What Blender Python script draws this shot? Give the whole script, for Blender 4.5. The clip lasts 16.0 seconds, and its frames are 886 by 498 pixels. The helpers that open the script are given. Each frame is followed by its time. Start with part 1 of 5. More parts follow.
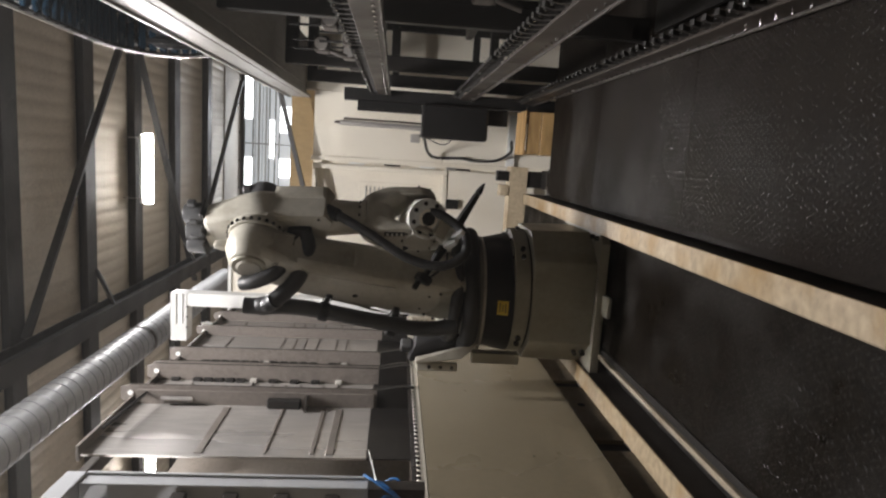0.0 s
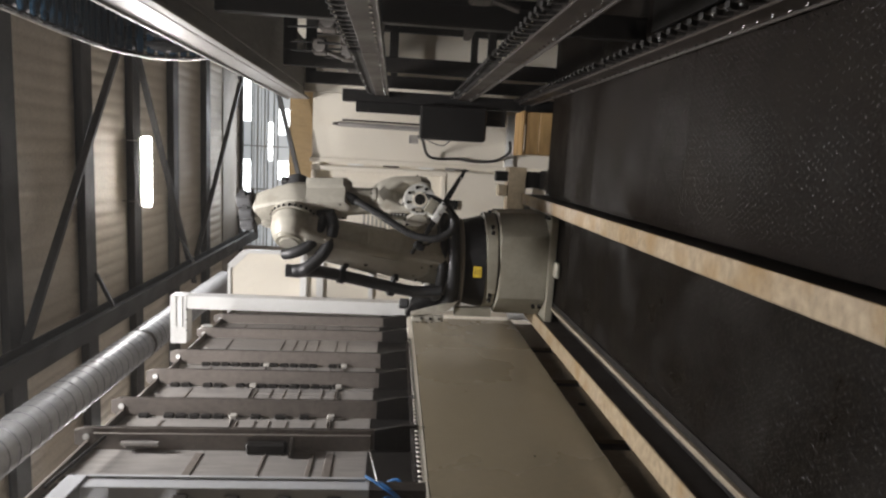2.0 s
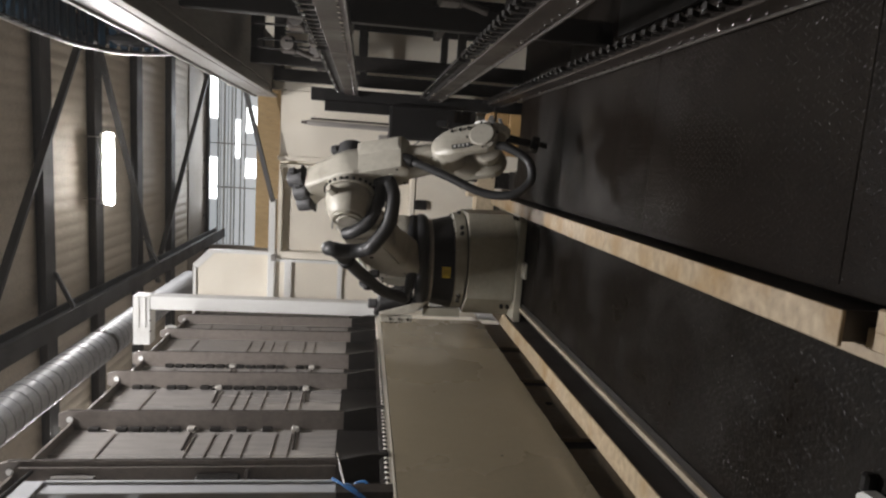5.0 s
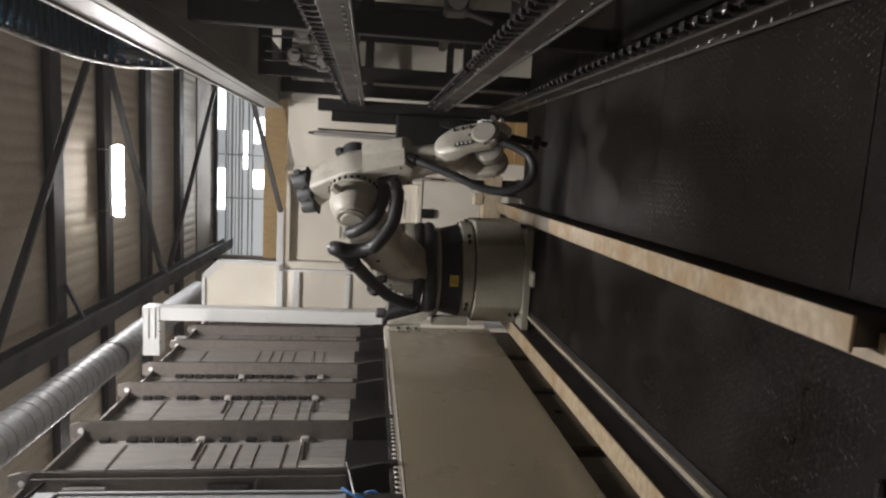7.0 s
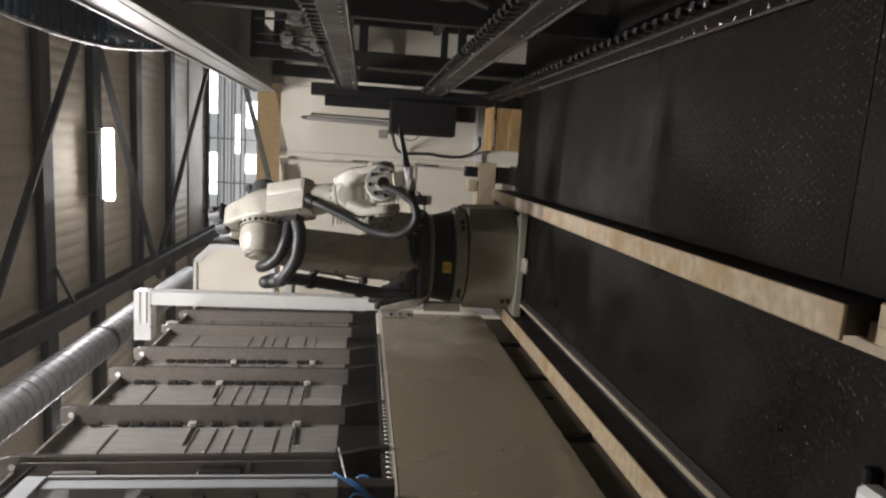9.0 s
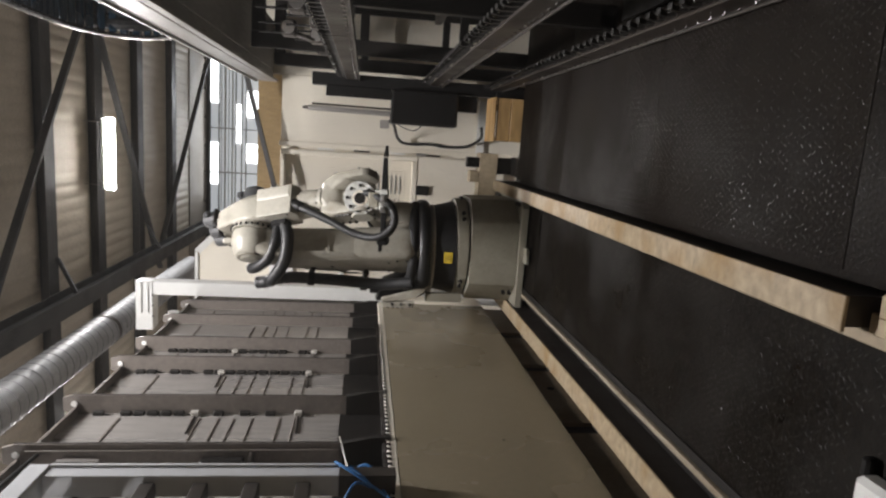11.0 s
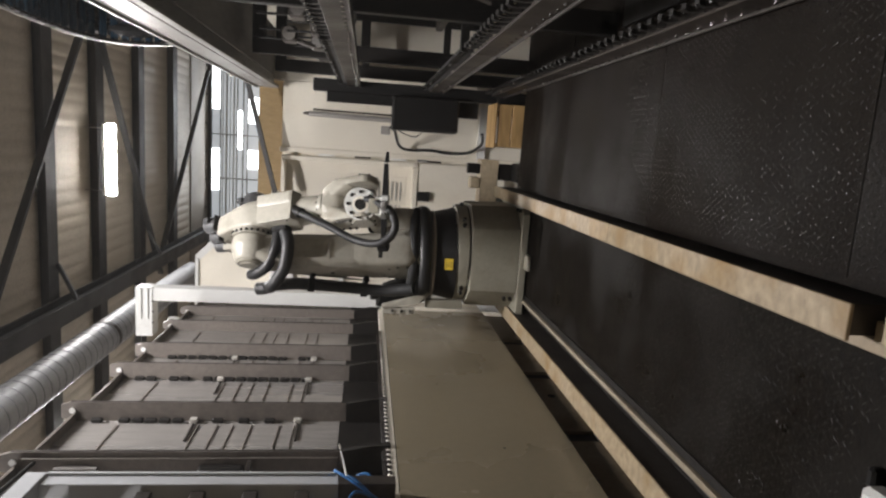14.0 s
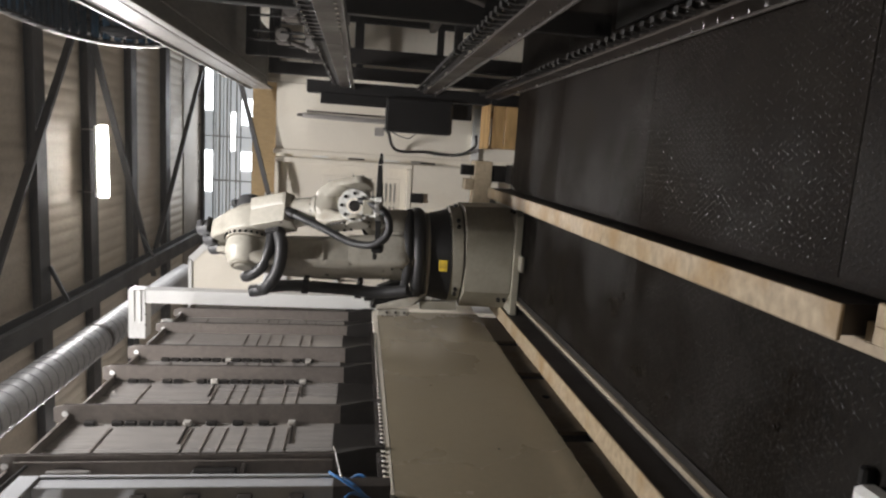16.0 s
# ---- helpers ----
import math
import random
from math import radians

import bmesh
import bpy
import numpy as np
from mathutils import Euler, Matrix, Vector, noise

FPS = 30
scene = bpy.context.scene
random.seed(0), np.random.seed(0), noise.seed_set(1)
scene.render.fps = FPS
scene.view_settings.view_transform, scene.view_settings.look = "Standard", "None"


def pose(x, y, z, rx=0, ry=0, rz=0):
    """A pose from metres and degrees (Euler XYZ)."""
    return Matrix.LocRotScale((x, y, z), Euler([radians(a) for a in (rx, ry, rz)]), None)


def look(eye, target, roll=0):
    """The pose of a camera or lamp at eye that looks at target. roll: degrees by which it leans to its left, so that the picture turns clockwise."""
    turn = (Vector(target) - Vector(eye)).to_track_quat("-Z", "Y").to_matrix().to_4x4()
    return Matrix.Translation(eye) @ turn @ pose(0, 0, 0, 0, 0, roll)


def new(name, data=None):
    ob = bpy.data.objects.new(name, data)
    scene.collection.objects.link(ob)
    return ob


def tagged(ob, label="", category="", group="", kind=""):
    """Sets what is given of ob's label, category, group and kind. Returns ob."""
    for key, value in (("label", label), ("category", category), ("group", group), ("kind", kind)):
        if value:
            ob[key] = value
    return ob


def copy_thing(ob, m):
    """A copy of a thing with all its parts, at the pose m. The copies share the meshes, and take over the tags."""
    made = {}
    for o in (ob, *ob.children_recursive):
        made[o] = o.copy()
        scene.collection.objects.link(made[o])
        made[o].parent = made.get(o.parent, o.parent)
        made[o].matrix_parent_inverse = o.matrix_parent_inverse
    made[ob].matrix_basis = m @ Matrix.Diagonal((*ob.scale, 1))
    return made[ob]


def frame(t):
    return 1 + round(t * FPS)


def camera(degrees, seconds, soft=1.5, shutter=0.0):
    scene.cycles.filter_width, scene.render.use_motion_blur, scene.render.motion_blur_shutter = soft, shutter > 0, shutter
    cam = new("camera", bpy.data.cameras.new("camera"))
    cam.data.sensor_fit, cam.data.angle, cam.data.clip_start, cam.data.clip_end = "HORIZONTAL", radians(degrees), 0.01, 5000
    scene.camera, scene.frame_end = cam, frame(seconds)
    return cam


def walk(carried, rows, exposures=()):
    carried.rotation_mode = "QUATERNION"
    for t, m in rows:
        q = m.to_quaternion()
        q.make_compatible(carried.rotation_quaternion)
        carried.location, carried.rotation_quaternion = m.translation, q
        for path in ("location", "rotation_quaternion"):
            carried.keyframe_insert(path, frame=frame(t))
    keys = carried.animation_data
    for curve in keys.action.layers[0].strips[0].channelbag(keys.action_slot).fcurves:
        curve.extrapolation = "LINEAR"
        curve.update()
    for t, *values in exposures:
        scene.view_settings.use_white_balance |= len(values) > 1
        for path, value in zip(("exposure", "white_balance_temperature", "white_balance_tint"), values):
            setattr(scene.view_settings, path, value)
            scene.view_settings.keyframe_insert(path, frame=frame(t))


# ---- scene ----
# camera and its path
cam = camera(71.0, 16.0, soft=2.3)
walk(cam, [
    (0, look((-0.007, -0.012, 1.505), (-1.492, 9.843, 0.682), -87.08)),
    (0.5, look((-0.008, -0.016, 1.504), (-1.541, 9.837, 0.750), -87.37)),
    (1, look((-0.003, -0.018, 1.503), (-1.542, 9.835, 0.749), -87.26)),
    (1.5, look((0.003, -0.006, 1.509), (-1.501, 9.848, 0.711), -87.20)),
    (2, look((-0.008, -0.014, 1.504), (-1.479, 9.842, 0.673), -87.51)),
    (2.5, look((-0.012, -0.022, 1.502), (-1.501, 9.822, 0.563), -87.23)),
    (3, look((-0.014, -0.019, 1.502), (-1.565, 9.799, 0.402), -86.89)),
    (3.5, look((-0.011, -0.019, 1.502), (-1.603, 9.776, 0.268), -86.91)),
    (4, look((-0.005, -0.013, 1.495), (-1.492, 9.787, 0.175), -87.18)),
    (6.5, look((0.004, -0.026, 1.497), (-1.368, 9.803, 0.271), -87.55)),
    (7, look((0.005, -0.024, 1.499), (-1.321, 9.817, 0.310), -87.78)),
    (7.5, look((0.006, -0.017, 1.497), (-1.384, 9.803, 0.223), -87.71)),
    (8, look((0.005, -0.015, 1.500), (-1.437, 9.786, 0.132), -87.70)),
    (8.5, look((0.003, -0.016, 1.501), (-1.499, 9.777, 0.140), -87.72)),
    (9, look((-0.000, -0.015, 1.499), (-1.529, 9.780, 0.188), -87.50)),
    (11.5, look((-0.001, -0.015, 1.501), (-1.690, 9.755, 0.198), -87.46)),
    (12, look((0.006, -0.013, 1.501), (-1.641, 9.768, 0.235), -87.67)),
    (12.5, look((0.008, -0.010, 1.504), (-1.609, 9.800, 0.427), -87.57)),
    (13, look((0.003, -0.006, 1.502), (-1.575, 9.803, 0.361), -87.30)),
    (13.5, look((0.000, -0.001, 1.502), (-1.587, 9.792, 0.250), -87.35)),
    (14, look((-0.001, 0.003, 1.495), (-1.585, 9.794, 0.216), -87.32)),
    (14.5, look((-0.000, -0.000, 1.500), (-1.583, 9.782, 0.155), -87.42)),
    (15, look((0.002, -0.000, 1.500), (-1.567, 9.778, 0.113), -87.65)),
    (15.5, look((0.005, -0.001, 1.498), (-1.550, 9.778, 0.099), -87.70)),
    (16, look((-0.000, -0.002, 1.498), (-1.555, 9.780, 0.122), -87.43)),
], exposures=[(0.0, 0.18), (1.0, 0.1), (2.5, 0.0), (3.5, -0.08), (4.2, -0.08), (6.4, -0.18), (8.5, -0.18), (9.2, -0.12), (11.4, -0.05), (12.5, 0.0), (16.0, -0.03)])

# world: daylight outside the hall
world = bpy.data.worlds.new("daylight")
scene.world = world
world.use_nodes = True
wn = world.node_tree.nodes
sky = wn.new("ShaderNodeTexSky")
sky.sky_type, sky.sun_disc = "NISHITA", False
sky.sun_elevation, sky.sun_rotation = radians(35), radians(20)
world.node_tree.links.new(sky.outputs[0], wn["Background"].inputs[0])
wn["Background"].inputs[1].default_value = 0.12
sun_data = bpy.data.lights.new("sun", "SUN")
sun_data.energy, sun_data.angle, sun_data.color = 2.0, radians(0.6), (1.0, 0.95, 0.88)
sun = new("sun", sun_data)
sun.matrix_world = look((4, 30, 24), (0, 10, 0))


def area_lamp(name, m, sx, sy, watts, colour):
    d = bpy.data.lights.new(name, "AREA")
    d.shape, d.size, d.size_y, d.energy, d.color = "RECTANGLE", sx, sy, watts, colour
    ob = new(name, d)
    ob.matrix_world = m
    return ob


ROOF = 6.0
# only the first lamp is in view; the other four are added to brighten the cell
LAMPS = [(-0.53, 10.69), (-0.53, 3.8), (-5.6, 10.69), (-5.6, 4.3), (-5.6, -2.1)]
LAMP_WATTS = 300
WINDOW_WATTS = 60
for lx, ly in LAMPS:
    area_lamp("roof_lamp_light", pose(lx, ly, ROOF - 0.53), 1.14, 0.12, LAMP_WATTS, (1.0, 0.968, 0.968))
area_lamp("window_light", pose(0.0, 18.3, 5.2, -80, 0, 0), 3.8, 1.4, WINDOW_WATTS, (0.92, 0.96, 1.0))


# ---- materials ----
def material(name, colour, rough=0.6, metal=0.0, grain=0.12, scale=30.0, stain=0.18, stain_scale=2.0, stain_colour=None,
             bump=0.05, bump_scale=120.0, rough_var=0.12, stretch=(1, 1, 1), coat=0.0, spec=0.5):
    """A procedural surface: base colour with fine grain, broad stains, uneven gloss and fine relief."""
    m = bpy.data.materials.new(name)
    m.use_nodes = True
    nt = m.node_tree
    b = nt.nodes["Principled BSDF"]
    n, l = nt.nodes.new, nt.links.new
    tc, mp = n("ShaderNodeTexCoord"), n("ShaderNodeMapping")
    mp.inputs["Scale"].default_value = stretch
    info, add = n("ShaderNodeObjectInfo"), n("ShaderNodeVectorMath")
    add.operation = "ADD"
    shift = n("ShaderNodeVectorMath")
    shift.operation = "SCALE"
    shift.inputs[0].default_value = (7.3, 3.1, 5.7)
    l(info.outputs["Random"], shift.inputs["Scale"])
    l(tc.outputs["Object"], add.inputs[0])
    l(shift.outputs[0], add.inputs[1])
    l(add.outputs[0], mp.inputs[0])

    def tex(sc, detail):
        t = n("ShaderNodeTexNoise")
        t.inputs["Scale"].default_value, t.inputs["Detail"].default_value = sc, detail
        l(mp.outputs[0], t.inputs["Vector"])
        return t

    def ramp(src, lo, hi, a, c):
        r = n("ShaderNodeMapRange")
        for k, v in zip(("From Min", "From Max", "To Min", "To Max"), (lo, hi, a, c)):
            r.inputs[k].default_value = v
        l(src, r.inputs["Value"])
        return r.outputs[0]

    def mix(fac, a, c, mode="MIX"):
        x = n("ShaderNodeMix")
        x.data_type, x.blend_type = "RGBA", mode
        for sock, v in ((x.inputs["Factor"], fac), (x.inputs["A"], a), (x.inputs["B"], c)):
            if isinstance(v, bpy.types.NodeSocket):
                l(v, sock)
            else:
                sock.default_value = v
        return x.outputs["Result"]

    fine, broad = tex(scale, 6), tex(stain_scale, 5)
    base = (*colour, 1)
    dark = (*[c * (1 - grain * 2) for c in colour], 1)
    col = mix(ramp(fine.outputs["Fac"], 0.3, 0.7, 0, 1), dark, base)
    sc = stain_colour or tuple(c * 0.45 for c in colour)
    col = mix(ramp(broad.outputs["Fac"], 0.5, 0.72, 0, stain), col, (*sc, 1))
    l(col, b.inputs["Base Color"])
    l(ramp(broad.outputs["Fac"], 0.3, 0.7, max(0.03, rough - rough_var), min(1, rough + rough_var)), b.inputs["Roughness"])
    b.inputs["Metallic"].default_value = metal
    b.inputs["Coat Weight"].default_value = coat
    b.inputs["Specular IOR Level"].default_value = spec
    if bump:
        bt, bp = tex(bump_scale, 3), n("ShaderNodeBump")
        bp.inputs["Strength"].default_value, bp.inputs["Distance"].default_value = bump, 0.01
        l(bt.outputs["Fac"], bp.inputs["Height"])
        l(bp.outputs[0], b.inputs["Normal"])
    return m


def glow(name, colour, strength):
    m = bpy.data.materials.new(name)
    m.use_nodes = True
    b = m.node_tree.nodes["Principled BSDF"]
    b.inputs["Base Color"].default_value = (0.8, 0.8, 0.8, 1)
    b.inputs["Emission Color"].default_value, b.inputs["Emission Strength"].default_value = (*colour, 1), strength
    return m


M_WHITE = material("white_painted_sheet", (0.82, 0.765, 0.655), 0.42, grain=0.03, stain=0.25, stain_colour=(0.56, 0.47, 0.33), stain_scale=1.3, bump=0.02)
M_POST = material("white_profile_paint", (0.78, 0.78, 0.76), 0.4, grain=0.03, stain=0.25, stain_colour=(0.45, 0.42, 0.37))
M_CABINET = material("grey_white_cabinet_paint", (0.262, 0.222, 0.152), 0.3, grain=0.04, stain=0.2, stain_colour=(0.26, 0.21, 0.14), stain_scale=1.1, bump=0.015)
M_BOARD = material("tan_fibreboard", (0.36, 0.25, 0.12), 0.7, stain=0.3, stretch=(1, 1, 0.3))
M_PLATE = material("black_tread_plate", (0.0108, 0.0079, 0.0058), 0.55, spec=0.05, stain=0.8, stain_colour=(0.0195, 0.0165, 0.0135), stain_scale=1.6, rough_var=0.2, bump=0.3, bump_scale=70.0, grain=0.25)
M_DECK_TREAD = material("oily_worn_lozenge", (0.0145, 0.0126, 0.011), 0.34, spec=0.16, stain=0.4)
M_TREAD = material("worn_tread_lozenge", (0.0145, 0.0128, 0.0113), 0.26, spec=0.18, metal=0.0, stain=0.4)
M_DECK = material("oily_black_deck", (0.009, 0.0068, 0.0048), 0.5, spec=0.07, stain=0.8, stain_colour=(0.02, 0.018, 0.016), stain_scale=3.0, rough_var=0.25, bump=0.35, bump_scale=60.0, grain=0.3)
M_BEAM = material("worn_cream_beam_paint", (0.40, 0.31, 0.20), 0.55, stain=0.9, stain_colour=(0.24, 0.145, 0.05), stain_scale=4.0, grain=0.2, bump=0.12, stretch=(0.7, 1, 0.7))
M_STEEL = material("brushed_grey_steel", (0.50, 0.475, 0.45), 0.34, metal=0.5, stain=0.35, stain_colour=(0.32, 0.28, 0.24), stretch=(1, 1, 0.15), rough_var=0.2)
M_BAR = material("brown_grey_steel_bar", (0.20, 0.175, 0.155), 0.5, metal=0.15, stain=0.35)
M_LEDGE = material("dull_brown_paint", (0.34, 0.27, 0.185), 0.6, stain=0.6, stain_colour=(0.15, 0.1, 0.05))
M_RAIL = material("grey_brown_rail_steel", (0.042, 0.034, 0.028), 0.5, metal=0.15, spec=0.2, stain=0.4)
M_SHINE = material("bright_roller_steel", (0.62, 0.61, 0.6), 0.2, metal=1.0, stain=0.2)
M_LIP = material("worn_grey_brown_lip", (0.32, 0.27, 0.2), 0.5, stain=0.6, stain_colour=(0.12, 0.08, 0.04), stain_scale=6.0)
M_CREAM = material("dull_cream_paint", (0.56, 0.46, 0.32), 0.5, stain=0.5, stain_colour=(0.3, 0.2, 0.1), stain_scale=4.0)
M_DARK = material("dark_painted_steel", (0.020, 0.018, 0.0165), 0.5, metal=0.1, stain=0.3, spec=0.25)
M_DARK2 = material("dark_brown_steel", (0.055, 0.046, 0.040), 0.45, metal=0.3, stain=0.4)
M_PAD = material("pale_grey_plastic", (0.46, 0.44, 0.40), 0.5, stain=0.3)
# white profile paint darkened and cooled to stand for the dim light there
M_FRAME_DIM = material("blue_grey_frame_paint", (0.50, 0.51, 0.525), 0.42, grain=0.03, stain=0.3, stain_colour=(0.3, 0.29, 0.27))
M_BLACK = material("black_plastic", (0.012, 0.0115, 0.0115), 0.45, stain=0.2, spec=0.25)
M_MOTOR = material("dark_grey_motor_housing", (0.07, 0.07, 0.072), 0.45, stain=0.3)
M_RUBBER = material("black_hose_rubber", (0.02, 0.02, 0.021), 0.5, stain=0.2)
M_ROBOT = material("graphite_white_robot_paint", (0.46, 0.435, 0.37), 0.42, grain=0.07, stain=0.65, stain_colour=(0.22, 0.19, 0.14), stain_scale=4.0, bump=0.06, bump_scale=60.0)
M_ROBOT_D = material("grey_green_pedestal_paint", (0.325, 0.305, 0.245), 0.42, grain=0.06, stain=0.6, stain_colour=(0.16, 0.145, 0.11), stain_scale=2.2)
M_MACHINED = material("machined_flange_steel", (0.55, 0.54, 0.52), 0.45, metal=0.7, stain=0.2)
M_YELLOW = material("yellow_sticker", (0.75, 0.52, 0.03), 0.5, stain=0.15)
M_INK = material("black_ink", (0.02, 0.02, 0.02), 0.6)
M_LABEL = material("pale_sticker", (0.7, 0.7, 0.66), 0.5)
M_ZINC = material("galvanised_spiral_duct", (0.38, 0.385, 0.39), 0.5, metal=0.5, stain=0.25, stain_scale=10.0, rough_var=0.08, grain=0.05)
M_SEAM = material("dull_zinc_seam", (0.16, 0.16, 0.17), 0.5, metal=0.6)
M_ALU = material("aluminium_beam", (0.25, 0.235, 0.215), 0.5, metal=0.2, stain=0.25, stretch=(1, 0.2, 1))
M_ROOF = material("beige_roof_sheet", (0.62, 0.55, 0.45), 0.55, stain=0.3, stain_scale=0.7)
M_PURLIN = material("dark_roof_steel", (0.055, 0.053, 0.052), 0.55, stain=0.3)
M_HALL = material("hall_wall_sheet", (0.30, 0.26, 0.22), 0.65, stain=0.3, stain_scale=0.8)
M_CONCRETE = material("concrete_floor", (0.20, 0.19, 0.18), 0.7, stain=0.5, stain_scale=0.9)
M_WOOD = material("pale_pallet_wood", (0.50, 0.315, 0.13), 0.65, stain=0.85, stain_colour=(0.17, 0.09, 0.03), stain_scale=6.0, stretch=(0.2, 1, 1), scale=22)
M_BLUE = material("blue_air_hose", (0.03, 0.16, 0.42), 0.4)
M_TEAL = material("blue_green_chain_link", (0.012, 0.035, 0.06), 0.35, stain=0.3)
M_RED = material("red_plastic", (0.5, 0.03, 0.02), 0.4)
M_TUBE = glow("lamp_tube_glow", (1.0, 0.98, 0.95), 28.0)
M_SKYPANE = glow("daylit_pane", (0.93, 0.97, 1.0), 5.0)
M_FROST = glow("dusty_daylit_pane", (0.85, 0.93, 1.0), 0.36)


def hazy_glass():
    """Clear guard glass with a thin uneven haze that stands for glare, and a faint gloss."""
    m = bpy.data.materials.new("dusty_guard_glass")
    m.use_nodes = True
    nt = m.node_tree
    n, l = nt.nodes.new, nt.links.new
    nt.nodes.remove(nt.nodes["Principled BSDF"])
    clear, haze_bsdf, gloss, mix1, mix2 = n("ShaderNodeBsdfTransparent"), n("ShaderNodeBsdfTranslucent"), n("ShaderNodeBsdfGlossy"), n("ShaderNodeMixShader"), n("ShaderNodeMixShader")
    haze_bsdf.inputs["Color"].default_value = (0.8, 0.79, 0.77, 1)
    gloss.inputs["Roughness"].default_value = 0.02
    tc, noise_tex, rng = n("ShaderNodeTexCoord"), n("ShaderNodeTexNoise"), n("ShaderNodeMapRange")
    noise_tex.inputs["Scale"].default_value, noise_tex.inputs["Detail"].default_value = 6.0, 4.0
    l(tc.outputs["Object"], noise_tex.inputs["Vector"])
    l(noise_tex.outputs["Fac"], rng.inputs["Value"])
    rng.inputs["From Min"].default_value, rng.inputs["From Max"].default_value = 0.3, 0.7
    rng.inputs["To Min"].default_value, rng.inputs["To Max"].default_value = 0.6, 1.4
    # the haze imitates reflections in the glass, so it is stronger on the upper part
    sep, high, haze_amount = n("ShaderNodeSeparateXYZ"), n("ShaderNodeMapRange"), n("ShaderNodeMath")
    l(tc.outputs["Object"], sep.inputs[0])
    high.interpolation_type = "SMOOTHSTEP"
    for k, v in zip(("From Min", "From Max", "To Min", "To Max"), (1.3, 1.85, 0.0001, 0.0095)):
        high.inputs[k].default_value = v
    l(sep.outputs["Z"], high.inputs["Value"])
    haze_amount.operation = "MULTIPLY"
    l(rng.outputs[0], haze_amount.inputs[0])
    l(high.outputs[0], haze_amount.inputs[1])
    mix1.inputs[0].default_value = 0.006
    l(clear.outputs[0], mix1.inputs[1])
    l(gloss.outputs[0], mix1.inputs[2])
    l(haze_amount.outputs[0], mix2.inputs[0])
    l(mix1.outputs[0], mix2.inputs[1])
    l(haze_bsdf.outputs[0], mix2.inputs[2])
    l(mix2.outputs[0], nt.nodes["Material Output"].inputs["Surface"])
    return m


M_GLASS = hazy_glass()


# ---- mesh helpers ----
def box(bm, c, s, bevel=0.0, m=None, seg=1):
    r = bmesh.ops.create_cube(bm, size=1.0)
    vs = r["verts"]
    bmesh.ops.transform(bm, matrix=Matrix.Translation(c) @ Matrix.Diagonal((*s, 1)), verts=vs)
    if bevel:
        es = list({e for v in vs for e in v.link_edges})
        vs = list({v for f in bmesh.ops.bevel(bm, geom=es, offset=bevel, segments=seg, affect="EDGES", profile=0.5)["faces"] for v in f.verts} | {v for v in vs if v.is_valid})
    if m is not None:
        bmesh.ops.transform(bm, matrix=m, verts=vs)
    return vs


def span(bm, a, b, bevel=0.0, m=None):
    """A box from corner a to corner b."""
    return box(bm, [(p + q) / 2 for p, q in zip(a, b)], [abs(q - p) for p, q in zip(a, b)], bevel, m)


def rod(bm, a, b, r, r2=None, n=20, bevel=0.0):
    a, b = Vector(a), Vector(b)
    d = b - a
    m = Matrix.Translation((a + b) / 2) @ d.to_track_quat("Z", "Y").to_matrix().to_4x4()
    res = bmesh.ops.create_cone(bm, cap_ends=True, segments=n, radius1=r, radius2=r if r2 is None else r2, depth=d.length, matrix=m)
    vs = res["verts"]
    if bevel:
        caps = [e for e in {e for v in vs for e in v.link_edges} if any(len(f.verts) > 4 for f in e.link_faces)]
        bmesh.ops.bevel(bm, geom=caps, offset=bevel, segments=2, affect="EDGES", profile=0.5)
    return vs


def strut(bm, a, b, w, h):
    """A square bar from a to b."""
    a, b = Vector(a), Vector(b)
    d = b - a
    m = Matrix.Translation((a + b) / 2) @ d.to_track_quat("Z", "Y").to_matrix().to_4x4()
    return box(bm, (0, 0, 0), (w, h, d.length), 0, m)


def smooth_path(points, k=6):
    """Points along a Catmull-Rom curve."""
    p = [Vector(q) for q in points]
    p = [p[0] * 2 - p[1]] + p + [p[-1] * 2 - p[-2]]
    out = []
    for i in range(1, len(p) - 2):
        for j in range(k):
            t = j / k
            a, b, c, d = p[i - 1], p[i], p[i + 1], p[i + 2]
            out.append(0.5 * (2 * b + (c - a) * t + (2 * a - 5 * b + 4 * c - d) * t * t + (3 * b - a - 3 * c + d) * t ** 3))
    out.append(p[-2])
    return out


def hose(bm, points, r, n=10, k=6, ribs=0.0):
    """A round hose along a smooth curve; ribs: depth of its corrugation."""
    pts = smooth_path(points, k)
    rings, side = [], None
    for i, p in enumerate(pts):
        d = (pts[min(i + 1, len(pts) - 1)] - pts[max(i - 1, 0)]).normalized()
        if side is None:
            side = d.orthogonal().normalized()
        side = (side - d * side.dot(d)).normalized()
        up = d.cross(side)
        rr = r + (ribs if i % 2 else 0)
        rings.append([bm.verts.new(p + (side * math.cos(a) + up * math.sin(a)) * rr) for a in [2 * math.pi * j / n for j in range(n)]])
    for a, b in zip(rings, rings[1:]):
        for j in range(n):
            bm.faces.new((a[j], a[(j + 1) % n], b[(j + 1) % n], b[j]))
    bm.faces.new(rings[0][::-1])
    bm.faces.new(rings[-1])


